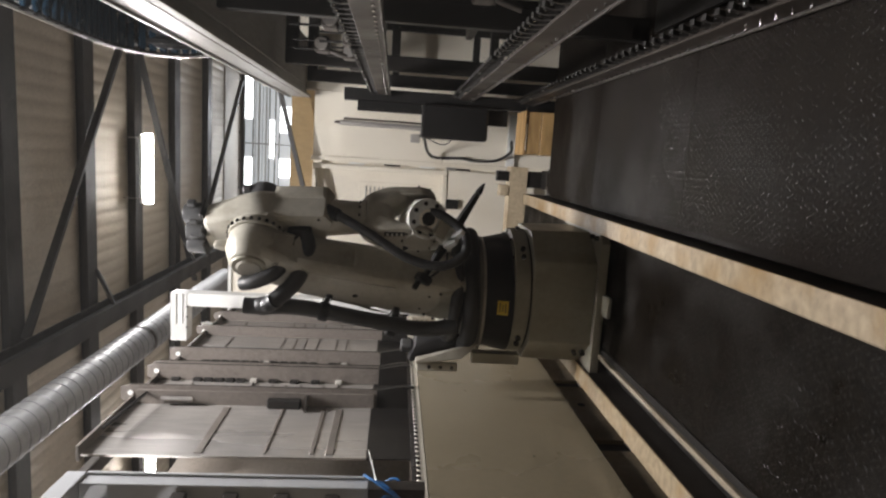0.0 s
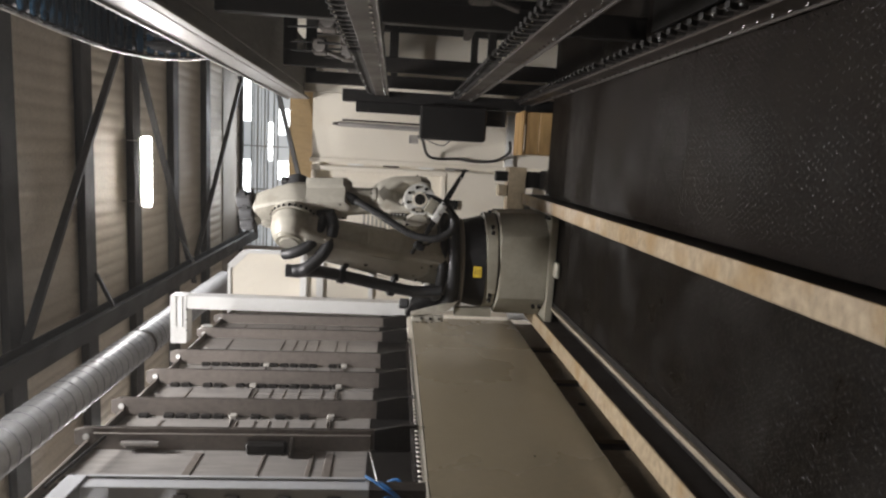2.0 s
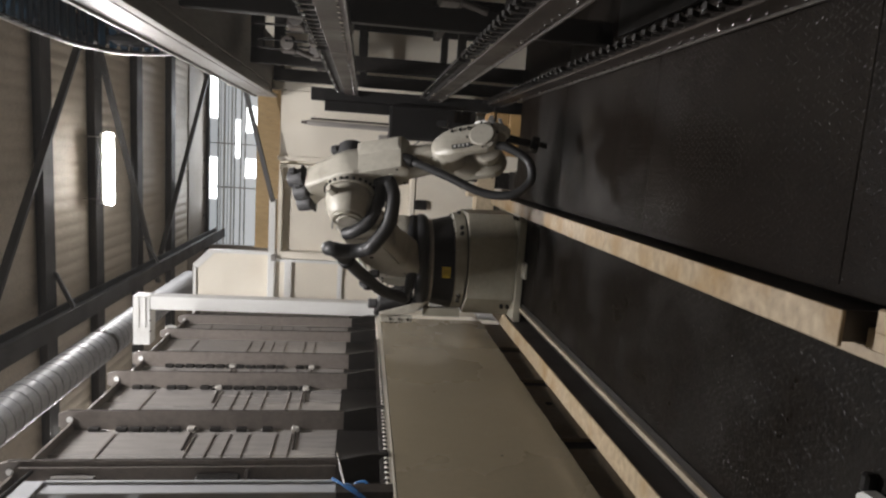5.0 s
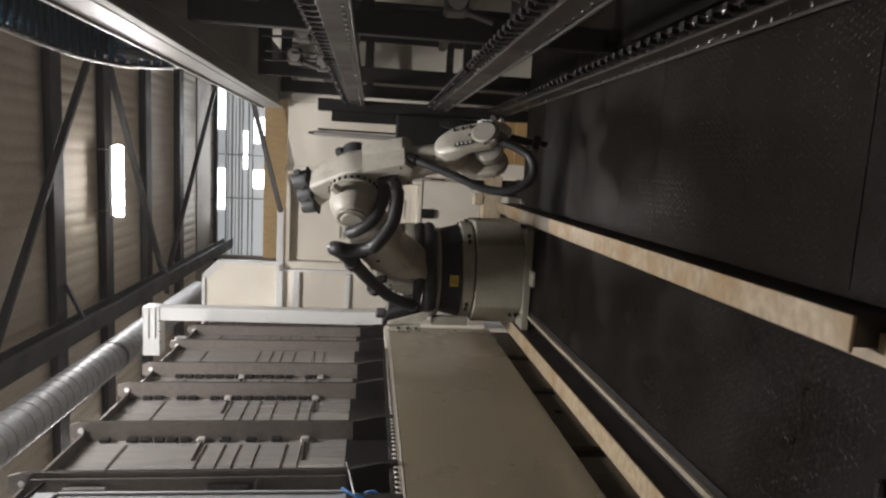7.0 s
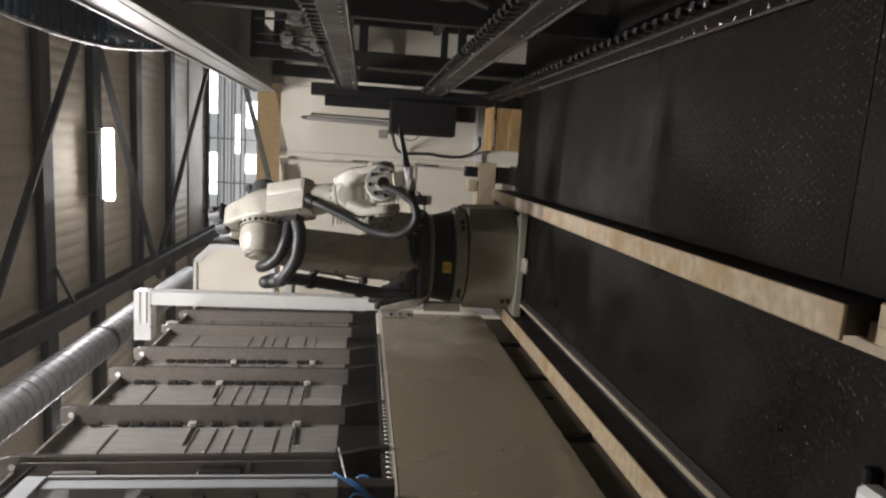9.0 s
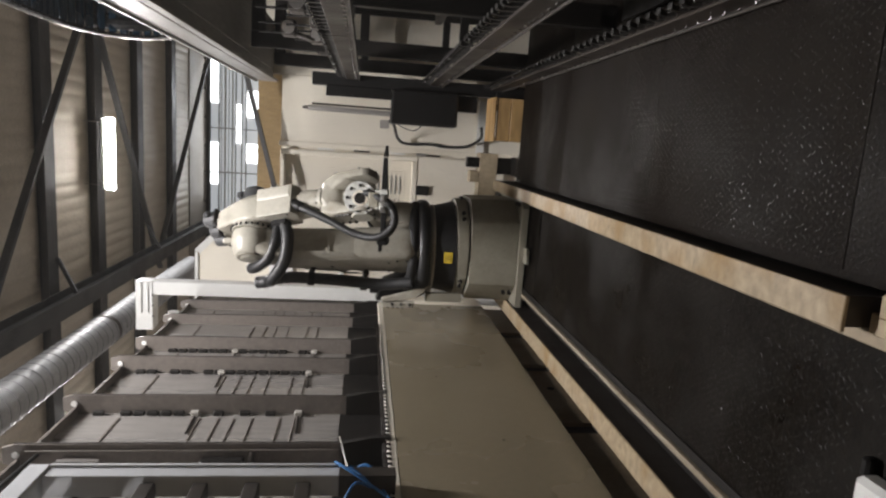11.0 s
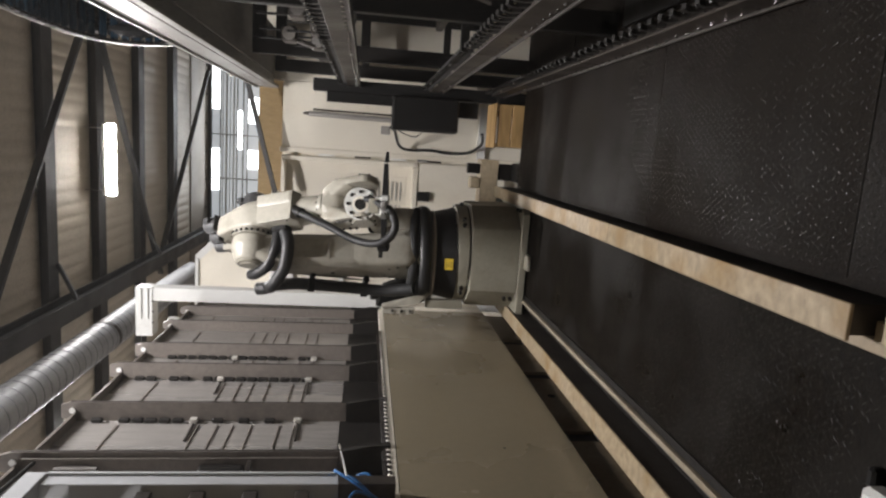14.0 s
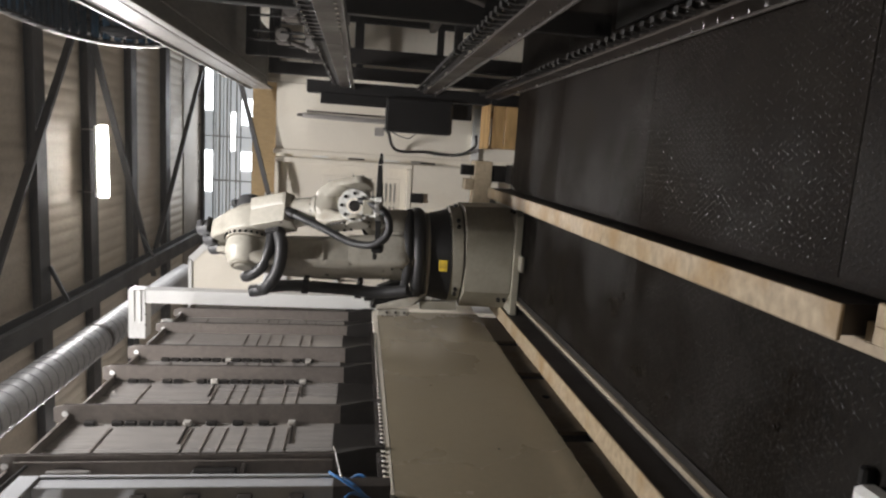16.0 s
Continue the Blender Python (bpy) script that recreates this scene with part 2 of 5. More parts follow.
def hull(bm, groups, bevel=0.0, seg=2):
    """A cast body: the convex hull round discs given as (centre, axis, radius, half_width) or plain points."""
    vs = []
    for g in groups:
        if len(g) == 3:
            vs.append(bm.verts.new(g))
            continue
        c, ax, r, w = g
        ax = Vector(ax).normalized()
        s = ax.orthogonal().normalized()
        u = ax.cross(s)
        for k in range(20):
            a = 2 * math.pi * k / 20
            for e in (-w, w):
                vs.append(bm.verts.new(Vector(c) + (s * math.cos(a) + u * math.sin(a)) * r + ax * e))
    res = bmesh.ops.convex_hull(bm, input=vs)
    junk = [v for v in res["geom_interior"] + res["geom_unused"] if isinstance(v, bmesh.types.BMVert)]
    bmesh.ops.delete(bm, geom=list(set(junk)), context="VERTS")
    vs = [v for v in vs if v.is_valid]
    bmesh.ops.dissolve_limit(bm, angle_limit=radians(2), verts=vs, edges=list({e for v in vs for e in v.link_edges}))
    if bevel:
        vs = [v for v in vs if v.is_valid]
        es = [e for e in {e for v in vs for e in v.link_edges} if len(e.link_faces) == 2 and e.calc_face_angle() > radians(40)]
        bmesh.ops.bevel(bm, geom=es, offset=bevel, segments=seg, affect="EDGES", profile=0.5)


def prism(bm, outline, axis, lo, hi):
    """An outline of 2D points pushed from lo to hi along axis 'x', 'y' or 'z'."""
    def at(p, w):
        return {"x": (w, p[0], p[1]), "y": (p[0], w, p[1]), "z": (p[0], p[1], w)}[axis]
    a, b = [bm.verts.new(at(p, lo)) for p in outline], [bm.verts.new(at(p, hi)) for p in outline]
    k = len(outline)
    bm.faces.new(a)
    bm.faces.new(b[::-1])
    for i in range(k):
        bm.faces.new((a[i], b[i], b[(i + 1) % k], a[(i + 1) % k]))
    bmesh.ops.recalc_face_normals(bm, faces=bm.faces[:])


def mesh_of(name, bm, mat, smooth=True):
    bmesh.ops.recalc_face_normals(bm, faces=bm.faces[:])
    me = bpy.data.meshes.new(name)
    if smooth:
        for f in bm.faces:
            f.smooth = True
        for e in bm.edges:
            if len(e.link_faces) == 2 and e.calc_face_angle() > radians(35):
                e.smooth = False
    bm.to_mesh(me)
    bm.free()
    me.materials.append(mat)
    return me


def part(name, bm, mat, parent, label=""):
    ob = new(name, mesh_of(name, bm, mat))
    ob.parent = parent
    return tagged(ob, label)


def solid(name, bm, mat, label, category, kind="", group=""):
    """A top-level thing of one mesh."""
    return tagged(new(name, mesh_of(name, bm, mat)), label, category, group, kind)


def thing(name, label, category, m=None, group="", kind=""):
    ob = new(name)
    ob.empty_display_size = 0.1
    if m is not None:
        ob.matrix_world = m
    return tagged(ob, label, category, group, kind)


def B():
    return bmesh.new()


def made(fn, *a, **k):
    """A fresh bmesh filled by one builder call."""
    bm = bmesh.new()
    fn(bm, *a, **k)
    return bm


# ---- the hall ----
def build_hall():
    bm = B()
    span(bm, (-9, -6, -0.66), (8, 19, -0.5))
    solid("floor", bm, M_CONCRETE, "grey concrete hall floor below the raised deck", "floor", "structure")
    # roof of folded sheet, ribs along the hall
    bm = B()
    x, prof = -9.0, []
    while x < 8.0:
        prof += [(x, ROOF), (x + 0.13, ROOF), (x + 0.14, ROOF + 0.006), (x + 0.19, ROOF + 0.006)]
        x += 0.2
    ys = (-6.2, -2.0, 2.0, 6.0, 8.0, 10.0, 12.0, 14.2, 16.5, 19.2)
    low = [[bm.verts.new((px, y, pz)) for px, pz in prof] for k, y in enumerate(ys)]
    for a, b in zip(low, low[1:]):
        for i in range(len(prof) - 1):
            bm.faces.new((a[i], a[i + 1], b[i + 1], b[i]))
    span(bm, (-9.2, -6.2, ROOF + 0.06), (8.2, 19.2, ROOF + 0.16))
    solid("ceiling", bm, M_ROOF, "beige profiled sheet roof of the hall", "ceiling", "structure")
    for nm, a, b in (("wall_west", (-9.2, -6.2, -0.6), (-9.0, 19.2, ROOF + 0.06)), ("wall_east", (8.0, -6.2, -0.6), (8.2, 19.2, ROOF + 0.06)),
                     ("wall_south", (-9.0, -6.2, -0.6), (8.0, -6.0, ROOF + 0.06))):
        solid(nm, made(span, a, b), M_HALL, "plain sheet-clad hall wall", "wall", "structure")
    # end wall with a window band
    x0, x1, z0, z1 = -2.95, 1.95, 4.55, 5.93
    bm = B()
    span(bm, (-9.0, 18.6, -0.6), (x0, 18.8, ROOF + 0.06))
    span(bm, (x1, 18.6, -0.6), (8.0, 18.8, ROOF + 0.06))
    span(bm, (x0, 18.6, -0.6), (x1, 18.8, z0))
    span(bm, (x0, 18.6, z1), (x1, 18.8, ROOF + 0.06))
    solid("wall_north", bm, M_HALL, "brown-grey sheet-clad end wall with a window band", "wall", "structure")
    win = thing("window_1", "band of daylit windows, part clear and part dusty, with grey steel bars", "window", pose(0, 18.7, 0), kind="structure")
    cols = (x0, -1.6, -0.95, -0.4, 0.35, 0.7, 1.1, x1)
    zs = (z0, 4.93, 5.05, 5.22, 5.68, z1)
    clear = {(1, 4), (2, 4), (5, 4), (6, 4), (3, 2), (4, 2), (2, 0), (4, 0), (5, 0)}
    for zz in zs:
        part("window_bar", made(box, ((x0 + x1) / 2, 0, zz), (x1 - x0, 0.09, 0.035), 0.006), M_STEEL, win)
    for zz, w in ((5.6, 0.03), (5.5, 0.06), (5.4, 0.03), (5.3, 0.05)):
        part("inner_bar", made(box, ((x0 + x1) / 2, -0.06, zz), (x1 - x0, 0.04, w), 0.006), M_POST, win)
    for xx in (x0, -1.25, 0.0, x1):
        part("mullion", made(box, (xx, -0.03, (z0 + z1) / 2), (0.035, 0.1, z1 - z0), 0.006), M_STEEL, win)
    for i in range(7):
        for j in range(5):
            a, b = (cols[i] + 0.002, 0.02, zs[j] + 0.018), (cols[i + 1] - 0.002, 0.03, zs[j + 1] - 0.018)
            part("pane", made(span, a, b), M_SKYPANE if (i, j) in clear else M_FROST, win)
    solid("diagonal_stay", made(strut, (0.72, 7.7, 2.945), (-0.66, 7.7, 2.575), 0.07, 0.05), M_PURLIN, "dark diagonal steel stay above the cell wall", "brace", "structure")


def build_roof_steel():
    for y in (9.24, 10.92, 12.82, 14.95, 7.4, 5.4, 3.4, 1.4):
        p = thing("purlin", "dark grey steel roof purlin under the sheets", "purlin", pose(0, y, ROOF), "roof purlins", "structure")
        part("flange", made(span, (-9, -0.03, -0.018), (8, 0.03, -0.004), 0), M_PURLIN, p)
        part("web", made(span, (-9, -0.02, -0.16), (8, 0.02, -0.019), 0), M_PURLIN, p)
        part("lower_flange", made(span, (-9, -0.145, -0.175), (8, 0.145, -0.161), 0), M_PURLIN, p)
    z = ROOF - 0.235
    k = (z - 1.5) / 4.5
    for a, b in (((2.1, 11.17), (-2.6, 7.85)), ((1.6, 11.3), (-3.2, 14.45)), ((1.723, 18.58), (-2.6, 14.6)), ((2.1, 11.0), (6.0, 8.2)), ((2.3, 11.0), (6.0, 6.4))):
        solid("roof_brace", made(strut, (a[0] * k, a[1] * k, z), (b[0] * k, b[1] * k, z), 0.05, 0.10), M_PURLIN, "dark diagonal steel wind brace under the roof", "brace", "structure", "wind braces")
    tr = thing("eaves_trim", "brown-grey bolted sheet trim over the window band", "trim", pose(0, 17.65, ROOF), kind="structure")
    part("sheet", made(span, (-9, -0.9, -0.03), (8, 0.93, -0.004)), M_HALL, tr)
    part("edge", made(span, (-9, 0.8, -0.12), (8, 0.93, -0.031), 0.004), M_PURLIN, tr)
    for k in range(12):
        part("bolt", made(rod, (-4.4 + 0.78 * k, 0.62, -0.06), (-4.4 + 0.78 * k, 0.62, -0.031), 0.035, None, 8), M_PURLIN, tr)
    g = thing("roof_girder", "dark steel girder along the hall roof", "girder", pose(-2.55, 6.3, ROOF - 0.28), kind="structure")
    part("flange", made(span, (-0.13, -12, -0.05), (0.13, 12.2, -0.03)), M_PURLIN, g)
    part("web", made(span, (-0.03, -12, -0.27), (0.03, 12.2, -0.051)), M_PURLIN, g)
    part("lower_flange", made(span, (-0.13, -12, -0.3), (0.13, 12.2, -0.271)), M_PURLIN, g)
    for y in (9.1, 12.78):
        part("knee_brace", made(strut, (0.05, y - 6.3, -0.28), (0.55, y - 6.05, 0.1), 0.07, 0.05), M_PURLIN, g)


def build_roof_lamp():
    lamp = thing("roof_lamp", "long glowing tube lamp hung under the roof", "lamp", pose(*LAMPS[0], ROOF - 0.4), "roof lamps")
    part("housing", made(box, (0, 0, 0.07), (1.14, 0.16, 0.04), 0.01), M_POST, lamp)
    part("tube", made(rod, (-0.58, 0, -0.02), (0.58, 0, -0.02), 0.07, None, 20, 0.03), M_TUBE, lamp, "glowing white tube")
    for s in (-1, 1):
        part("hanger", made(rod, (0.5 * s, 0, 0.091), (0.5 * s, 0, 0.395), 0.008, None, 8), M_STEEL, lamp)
    # copies for the added lamps out of view
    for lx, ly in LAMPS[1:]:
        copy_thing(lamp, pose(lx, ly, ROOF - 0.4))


# ---- the cell ----
def tread_field(bm, x0, x1, y0, y1, z, kept=1.0):
    """Raised lozenges in a crossed pattern, one joined sheet of them."""
    i, y = 0, y0
    while y < y1:
        x, j = x0 + (0.0 if i % 2 else 0.02), 0
        while x < x1:
            a = radians(45 if (i + j) % 2 else -45)
            d, n = Vector((math.cos(a), math.sin(a), 0)), Vector((-math.sin(a), math.cos(a), 0))
            c = Vector((x, y, z))
            wear = kept + 0.6 * noise.noise((x * 2.2, y * 1.6, 3.0))
            h = 0.001 * random.uniform(0.5, 1.0)
            if random.random() > wear:
                x, j = x + 0.031, j + 1
                continue
            v = [bm.verts.new(c + d * s * 0.012 + n * w * 0.0033 + Vector((0, 0, 0.0002))) for s, w in ((-1, 0), (0, -1), (1, 0), (0, 1))]
            t = [bm.verts.new(c + d * s * 0.008 + n * w * 0.0015 + Vector((0, 0, h))) for s, w in ((-1, 0), (0, -1), (1, 0), (0, 1))]
            bm.faces.new(t)
            for k in range(4):
                bm.faces.new((v[k], v[(k + 1) % 4], t[(k + 1) % 4], t[k]))
            x += 0.031
            j += 1
        y += 0.022
        i += 1


def build_deck():
    # side walkway of tread plates
    deck = thing("tread_plate_deck", "black steel tread-plate walkway, worn and dusty", "floor", pose(0, 0, 0), kind="structure")
    ys = [-1.2, 0.3, 1.73, 3.15, 4.66, 6.05]
    for a, b in zip(ys, ys[1:]):
        part("plate", made(span, (-0.31, a + 0.0025, -0.012), (1.75, b - 0.0025, 0.0)), M_PLATE, deck)
    part("support_frame", made(span, (-0.31, -1.2, -0.5), (1.75, 6.0, -0.03)), M_DARK, deck)
    # near-black sheet: the shadow between beam and deck is put into its colour
    part("side_sheet", made(span, (-0.345, -1.2, -0.5), (-0.312, 6.05, -0.03), 0.003), M_PLATE, deck)
    bm = B()
    tread_field(bm, -0.29, 1.3, 0.95, 3.6, 0.0, 0.95)
    tagged(part("tread", bm, M_TREAD, deck, "worn raised lozenges"), kind="stuff")

    # running deck of the robot
    td = thing("track_deck", "oily black tread cover plates between the track beams", "track", pose(0, 0, 0), kind="structure")
    for a, b in ((-1.0, 1.1), (1.1, 5.1), (5.1, 7.3)):
        part("cover_plate", made(span, (-1.27, a + 0.003, -0.02), (-0.505, b - 0.003, 0.0)), M_DECK, td)
    part("support", made(span, (-1.27, -1.0, -0.45), (-0.505, 7.3, -0.04)), M_DARK, td)
    bm = B()
    tread_field(bm, -1.25, -0.52, 0.9, 3.0, 0.0, 0.6)
    tagged(part("tread", bm, M_DECK_TREAD, td, "oily raised lozenges"), kind="stuff")

    beam = thing("track_beam", "cream-painted steel track beam, rust-stained and chipped", "beam", pose(0, 0, 0), kind="structure")
    for a, b in ((1.56, 3.36), (3.363, 5.05), (5.053, 6.62)):
        part("top_plate", made(span, (-0.464, a, 0.105), (-0.355, b, 0.12), 0.003), M_BEAM, beam)
    part("web", made(span, (-0.45, 1.57, -0.4), (-0.357, 6.58, 0.104)), M_DARK2, beam)
    part("foot", made(span, (-0.503, -1.0, -0.4), (-0.464, 6.6, 0.012), 0.003), M_LEDGE, beam)
    part("lower_flange", made(span, (-0.463, -1.0, -0.02), (-0.40, 1.556, 0.035), 0.003), M_BEAM, beam)
    part("stop_block", made(box, (-0.36, 1.42, 0.06), (0.07, 0.1, 0.07), 0.006), M_BEAM, beam)
    part("stop_bolt", made(rod, (-0.41, 1.42, 0.036), (-0.41, 1.42, 0.08), 0.012, None, 8), M_SHINE, beam)
    cross = thing("track_end_beam", "cream steel cross beam at the end of the track", "beam", pose(0, 6.75, 0), kind="structure")
    part("beam", made(span, (-1.6, 0, 0.06), (-0.08, 0.2, 0.26), 0.006), M_CREAM, cross)
    part("leg", made(span, (-0.3, 0.02, -0.45), (-0.12, 0.18, 0.059), 0.004), M_DARK, cross)
    part("bracket", made(span, (-0.4, -0.01, 0.261), (-0.28, 0.15, 0.36), 0.006), M_CREAM, cross)
    part("switch", made(span, (-0.24, 0.0, 0.261), (-0.13, 0.1, 0.40), 0.006), M_BLACK, cross)
    rack = thing("gear_strip", "black toothed drive strip at the deck's end", "drive", pose(0, 6.12, -0.06), kind="structure")
    part("strip", made(span, (-0.3, 0.0, -0.4), (-0.1, 0.5, 0.0), 0.004), M_BLACK, rack)
    for k in range(5):
        part("peg", made(rod, (-0.27 + 0.035 * k, 0.06, 0.0), (-0.27 + 0.035 * k, 0.06, 0.05), 0.01, None, 8), M_DARK2, rack)
    # rail and gutter on the far side
    rail = thing("track_rail", "bright-edged steel guide rail in an oily gutter", "rail", pose(0, 0, 0), kind="structure")
    part("lip", made(span, (-1.345, -1.0, 0.0), (-1.315, 6.9, 0.03), 0.004), M_LIP, rail)
    part("strip", made(span, (-1.375, -1.0, -0.03), (-1.346, 6.9, 0.0), 0.004), M_BAR, rail)
    part("gutter", made(span, (-1.44, -1.0, -0.45), (-1.376, 6.9, -0.05)), M_DARK, rail)
    part("seal", made(span, (-1.314, -1.0, -0.2), (-1.271, 6.9, 0.008)), M_DARK, rail)
    kerb = thing("track_kerb", "cream-painted square steel kerb with dark slots beside it", "kerb", pose(0, 0, 0), kind="structure")
    part("rail_top", made(span, (-1.565, -1.0, 0.104), (-1.44, 6.6, 0.12), 0.004), M_BEAM, kerb)
    part("rail_web", made(span, (-1.555, -1.0, -0.1), (-1.45, 6.6, 0.103)), M_DARK2, kerb)
    part("footing", made(span, (-1.9, -1.0, -0.45), (-1.441, 6.6, -0.1)), M_DARK, kerb)
    edges = [-1.0] + [v for y in (1.6, 2.62, 3.62, 4.72, 5.6) for v in (y, y + 0.15)] + [6.6]
    for a, b in zip(edges[::2], edges[1::2]):
        part("skirt_plate", made(span, (-1.83, a, -0.1), (-1.80, b, 0.158), 0.002), M_LEDGE, kerb)
    part("skirt_head", made(span, (-1.835, -1.0, -0.1), (-1.832, 6.6, 0.157)), M_DARK2, kerb)
    for y in (4.35, 2.4):
        part("plug", made(rod, (-1.799, y, 0.02), (-1.796, y, 0.02), 0.03, None, 16), M_DARK, kerb)
    clip = thing("red_clip", "small red plastic clip on the kerb", "clip", pose(-1.49, 2.3, 0.12))
    part("body", made(box, (0, 0, 0.02), (0.05, 0.07, 0.04), 0.008), M_RED, clip)
    part("tongue", made(box, (0, -0.05, 0.01), (0.025, 0.04, 0.015), 0.004), M_RED, clip)
    blk = thing("sensor_block", "pale sensor block on the track deck", "sensor", pose(-0.93, 1.37, 0.0))
    part("body", made(box, (0, 0, 0.04), (0.16, 0.2, 0.08), 0.018), M_POST, blk)
    part("slot", made(box, (0.03, -0.03, 0.081), (0.028, 0.08, 0.004), 0.001), M_BLACK, blk)
    part("cap", made(box, (0.09, 0.11, 0.02), (0.06, 0.03, 0.04), 0.008), M_BLACK, blk)


def build_guard_cabinet():
    c = thing("guard_cabinet", "large grey-white painted sheet cabinet beside the track", "cabinet", pose(0, 0, 0))
    ys = (-0.6, 6.5)
    for a, b in zip(ys, ys[1:]):
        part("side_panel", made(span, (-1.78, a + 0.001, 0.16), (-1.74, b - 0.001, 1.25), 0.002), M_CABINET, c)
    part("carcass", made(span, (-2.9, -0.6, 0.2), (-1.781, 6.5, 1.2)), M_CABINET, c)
    part("plinth", made(span, (-2.8, -0.6, -0.45), (-1.9, 6.4, 0.199)), M_DARK2, c)
    part("top_edge", made(span, (-1.778, -0.6, 1.251), (-1.738, 6.5, 1.305), 0.004), M_WHITE, c)
    for z, y in ((0.5, 5.6), (1.0, 5.6), (0.9, 4.4), (0.6, 3.4)):
        part("rivet", made(rod, (-1.739, y, z), (-1.736, y, z), 0.008, None, 8), M_DARK2, c)
    part("end_plate", made(span, (-1.79, 6.502, 0.2), (-1.70, 6.7, 1.24), 0.006), M_WHITE, c)
    for k in range(4):
        part("bolt", made(rod, (-1.735, 6.30, 1.05 + k * 0.05), (-1.725, 6.30, 1.05 + k * 0.05), 0.012, None, 8), M_DARK, c)
    part("ledge", made(span, (-2.3, -0.6, 1.201), (-1.785, 6.5, 1.245), 0.0), M_DARK2, c)
    # twisted strip along the top edge
    strip = part("twisted_strip", made(span, (-1.83, 1.4, 1.246), (-1.782, 5.85, 1.279)), M_CABINET, c)
    tooth = mesh_of("tooth", made(hull, [(-0.03, -0.024, 0.0), (0.025, -0.03, 0.0), (-0.03, 0.014, 0.0), (0.025, 0.006, 0.0), (-0.02, 0.022, 0.045), (0.018, 0.014, 0.05), (-0.005, -0.008, 0.052)]), M_PLATE)
    for k in range(76):
        ob = new("tooth", tooth)
        ob.parent = strip
        ob.location = (-1.758, 1.5 + 0.056 * k, 1.283)


def build_far_wall():
    y = 8.0
    w = thing("wall_cell", "white painted sheet-metal end wall of the cell", "wall", pose(0, y, 0), kind="structure")
    part("panel", made(span, (-0.1, 0, -0.5), (0.7, 0.06, 2.55), 0.004), M_WHITE, w)
    part("panel", made(span, (0.705, 0, -0.5), (2.9, 0.06, 3.2), 0.004), M_WHITE, w)
    part("rear_panel", made(span, (-3.6, 0.12, -0.5), (-0.105, 0.16, 2.56), 0.004), M_WHITE, w)
    part("board", made(span, (-1.3, 0.161, 2.45), (0.703, 0.2, 2.86), 0.002), M_BOARD, w, "tan board above the white panels")
    part("corner_strip", made(span, (-0.16, -0.03, 0.0), (-0.101, 0.0, 2.57), 0.004), M_WHITE, w)
    for k, z in enumerate((0.55, 1.0, 1.45, 1.9)):
        part("slot_strip", made(span, (-0.185, -0.012, z), (-0.163, -0.005, z + 0.2), 0.0), M_POST if k % 2 else M_DARK2, w)
    part("foot_rail", made(span, (-0.1, -0.06, 0.0), (0.55, -0.001, 0.1), 0.004), M_POST, w)
    # lifting cabinet door with frame and vent
    d = thing("cabinet_door", "white sheet-metal cabinet door with a louvred vent", "door", pose(-0.2, 7.97, 0))
    part("leaf", made(span, (-1.1, 0.13, 0.86), (-0.06, 0.145, 2.5), 0.002), M_WHITE, d)
    part("stile", made(span, (-0.06, 0.0, 0.84), (0, 0.145, 2.55), 0.006), M_WHITE, d)
    part("stile", made(span, (-1.2, 0.0, 0.84), (-1.105, 0.145, 2.55), 0.006), M_WHITE, d)
    part("top_rail", made(span, (-1.1, 0.0, 2.5), (-0.065, 0.145, 2.55), 0.006), M_WHITE, d)
    part("bottom_rail", made(span, (-1.1, 0.0, 0.84), (-0.065, 0.145, 0.9), 0.006), M_WHITE, d)
    part("vent_field", made(span, (-0.86, 0.122, 0.98), (-0.2, 0.129, 1.97), 0.003), M_WHITE, d)
    for col in (-0.38, -0.68):
        for k in range(16):
            part("louvre", made(box, (col, 0.114, 1.05 + k * 0.055), (0.24, 0.02, 0.02), 0.004), M_PAD, d)
    part("handle", made(box, (-0.42, -0.02, 0.76), (0.12, 0.05, 0.16), 0.01), M_BLACK, d, "dark door lock")
    part("hinge", made(rod, (0.03, -0.03, 0.74), (0.03, -0.03, 0.86), 0.018, None, 12), M_STEEL, d)
    lp = thing("lower_wall_panel", "white sheet panel under the cabinet door", "panel", pose(-0.2, 7.99, 0), kind="structure")
    part("sheet", made(span, (-1.1, 0.0, -0.3), (0.0, 0.04, 0.83), 0.004), M_WHITE, lp)
    # enclosure left of the door
    e = thing("enclosure_wing", "white chamfered enclosure wing with framed panels", "enclosure", pose(0, 7.98, 0))
    part("upper_panel", made(prism, [(-2.6, 2.66), (-1.36, 2.66), (-1.36, 3.34), (-1.55, 3.53), (-2.6, 3.53)], "y", 0.02, 0.05), M_WHITE, e)
    part("edge_side", made(span, (-1.36, -0.02, 2.66), (-1.32, 0.06, 3.36), 0.004), M_POST, e)
    part("edge_top", made(span, (-2.6, -0.02, 3.53), (-1.55, 0.06, 3.57), 0.004), M_POST, e)
    part("edge_corner", made(strut, (-1.345, 0.02, 3.35), (-1.55, 0.02, 3.55), 0.04, 0.08), M_POST, e)
    part("head_rail", made(span, (-2.4, -0.05, 2.57), (-0.65, 0.03, 2.655), 0.006), M_POST, e)
    part("latch", made(box, (-1.38, -0.08, 2.58), (0.08, 0.05, 0.06), 0.008), M_STEEL, e)
    part("stud", made(span, (-2.4, -0.03, 2.36), (-1.43, 0.02, 2.45), 0.004), M_POST, e)
    part("post", made(span, (-1.44, -0.03, 0.8), (-1.405, 0.03, 2.56), 0.004), M_POST, e)
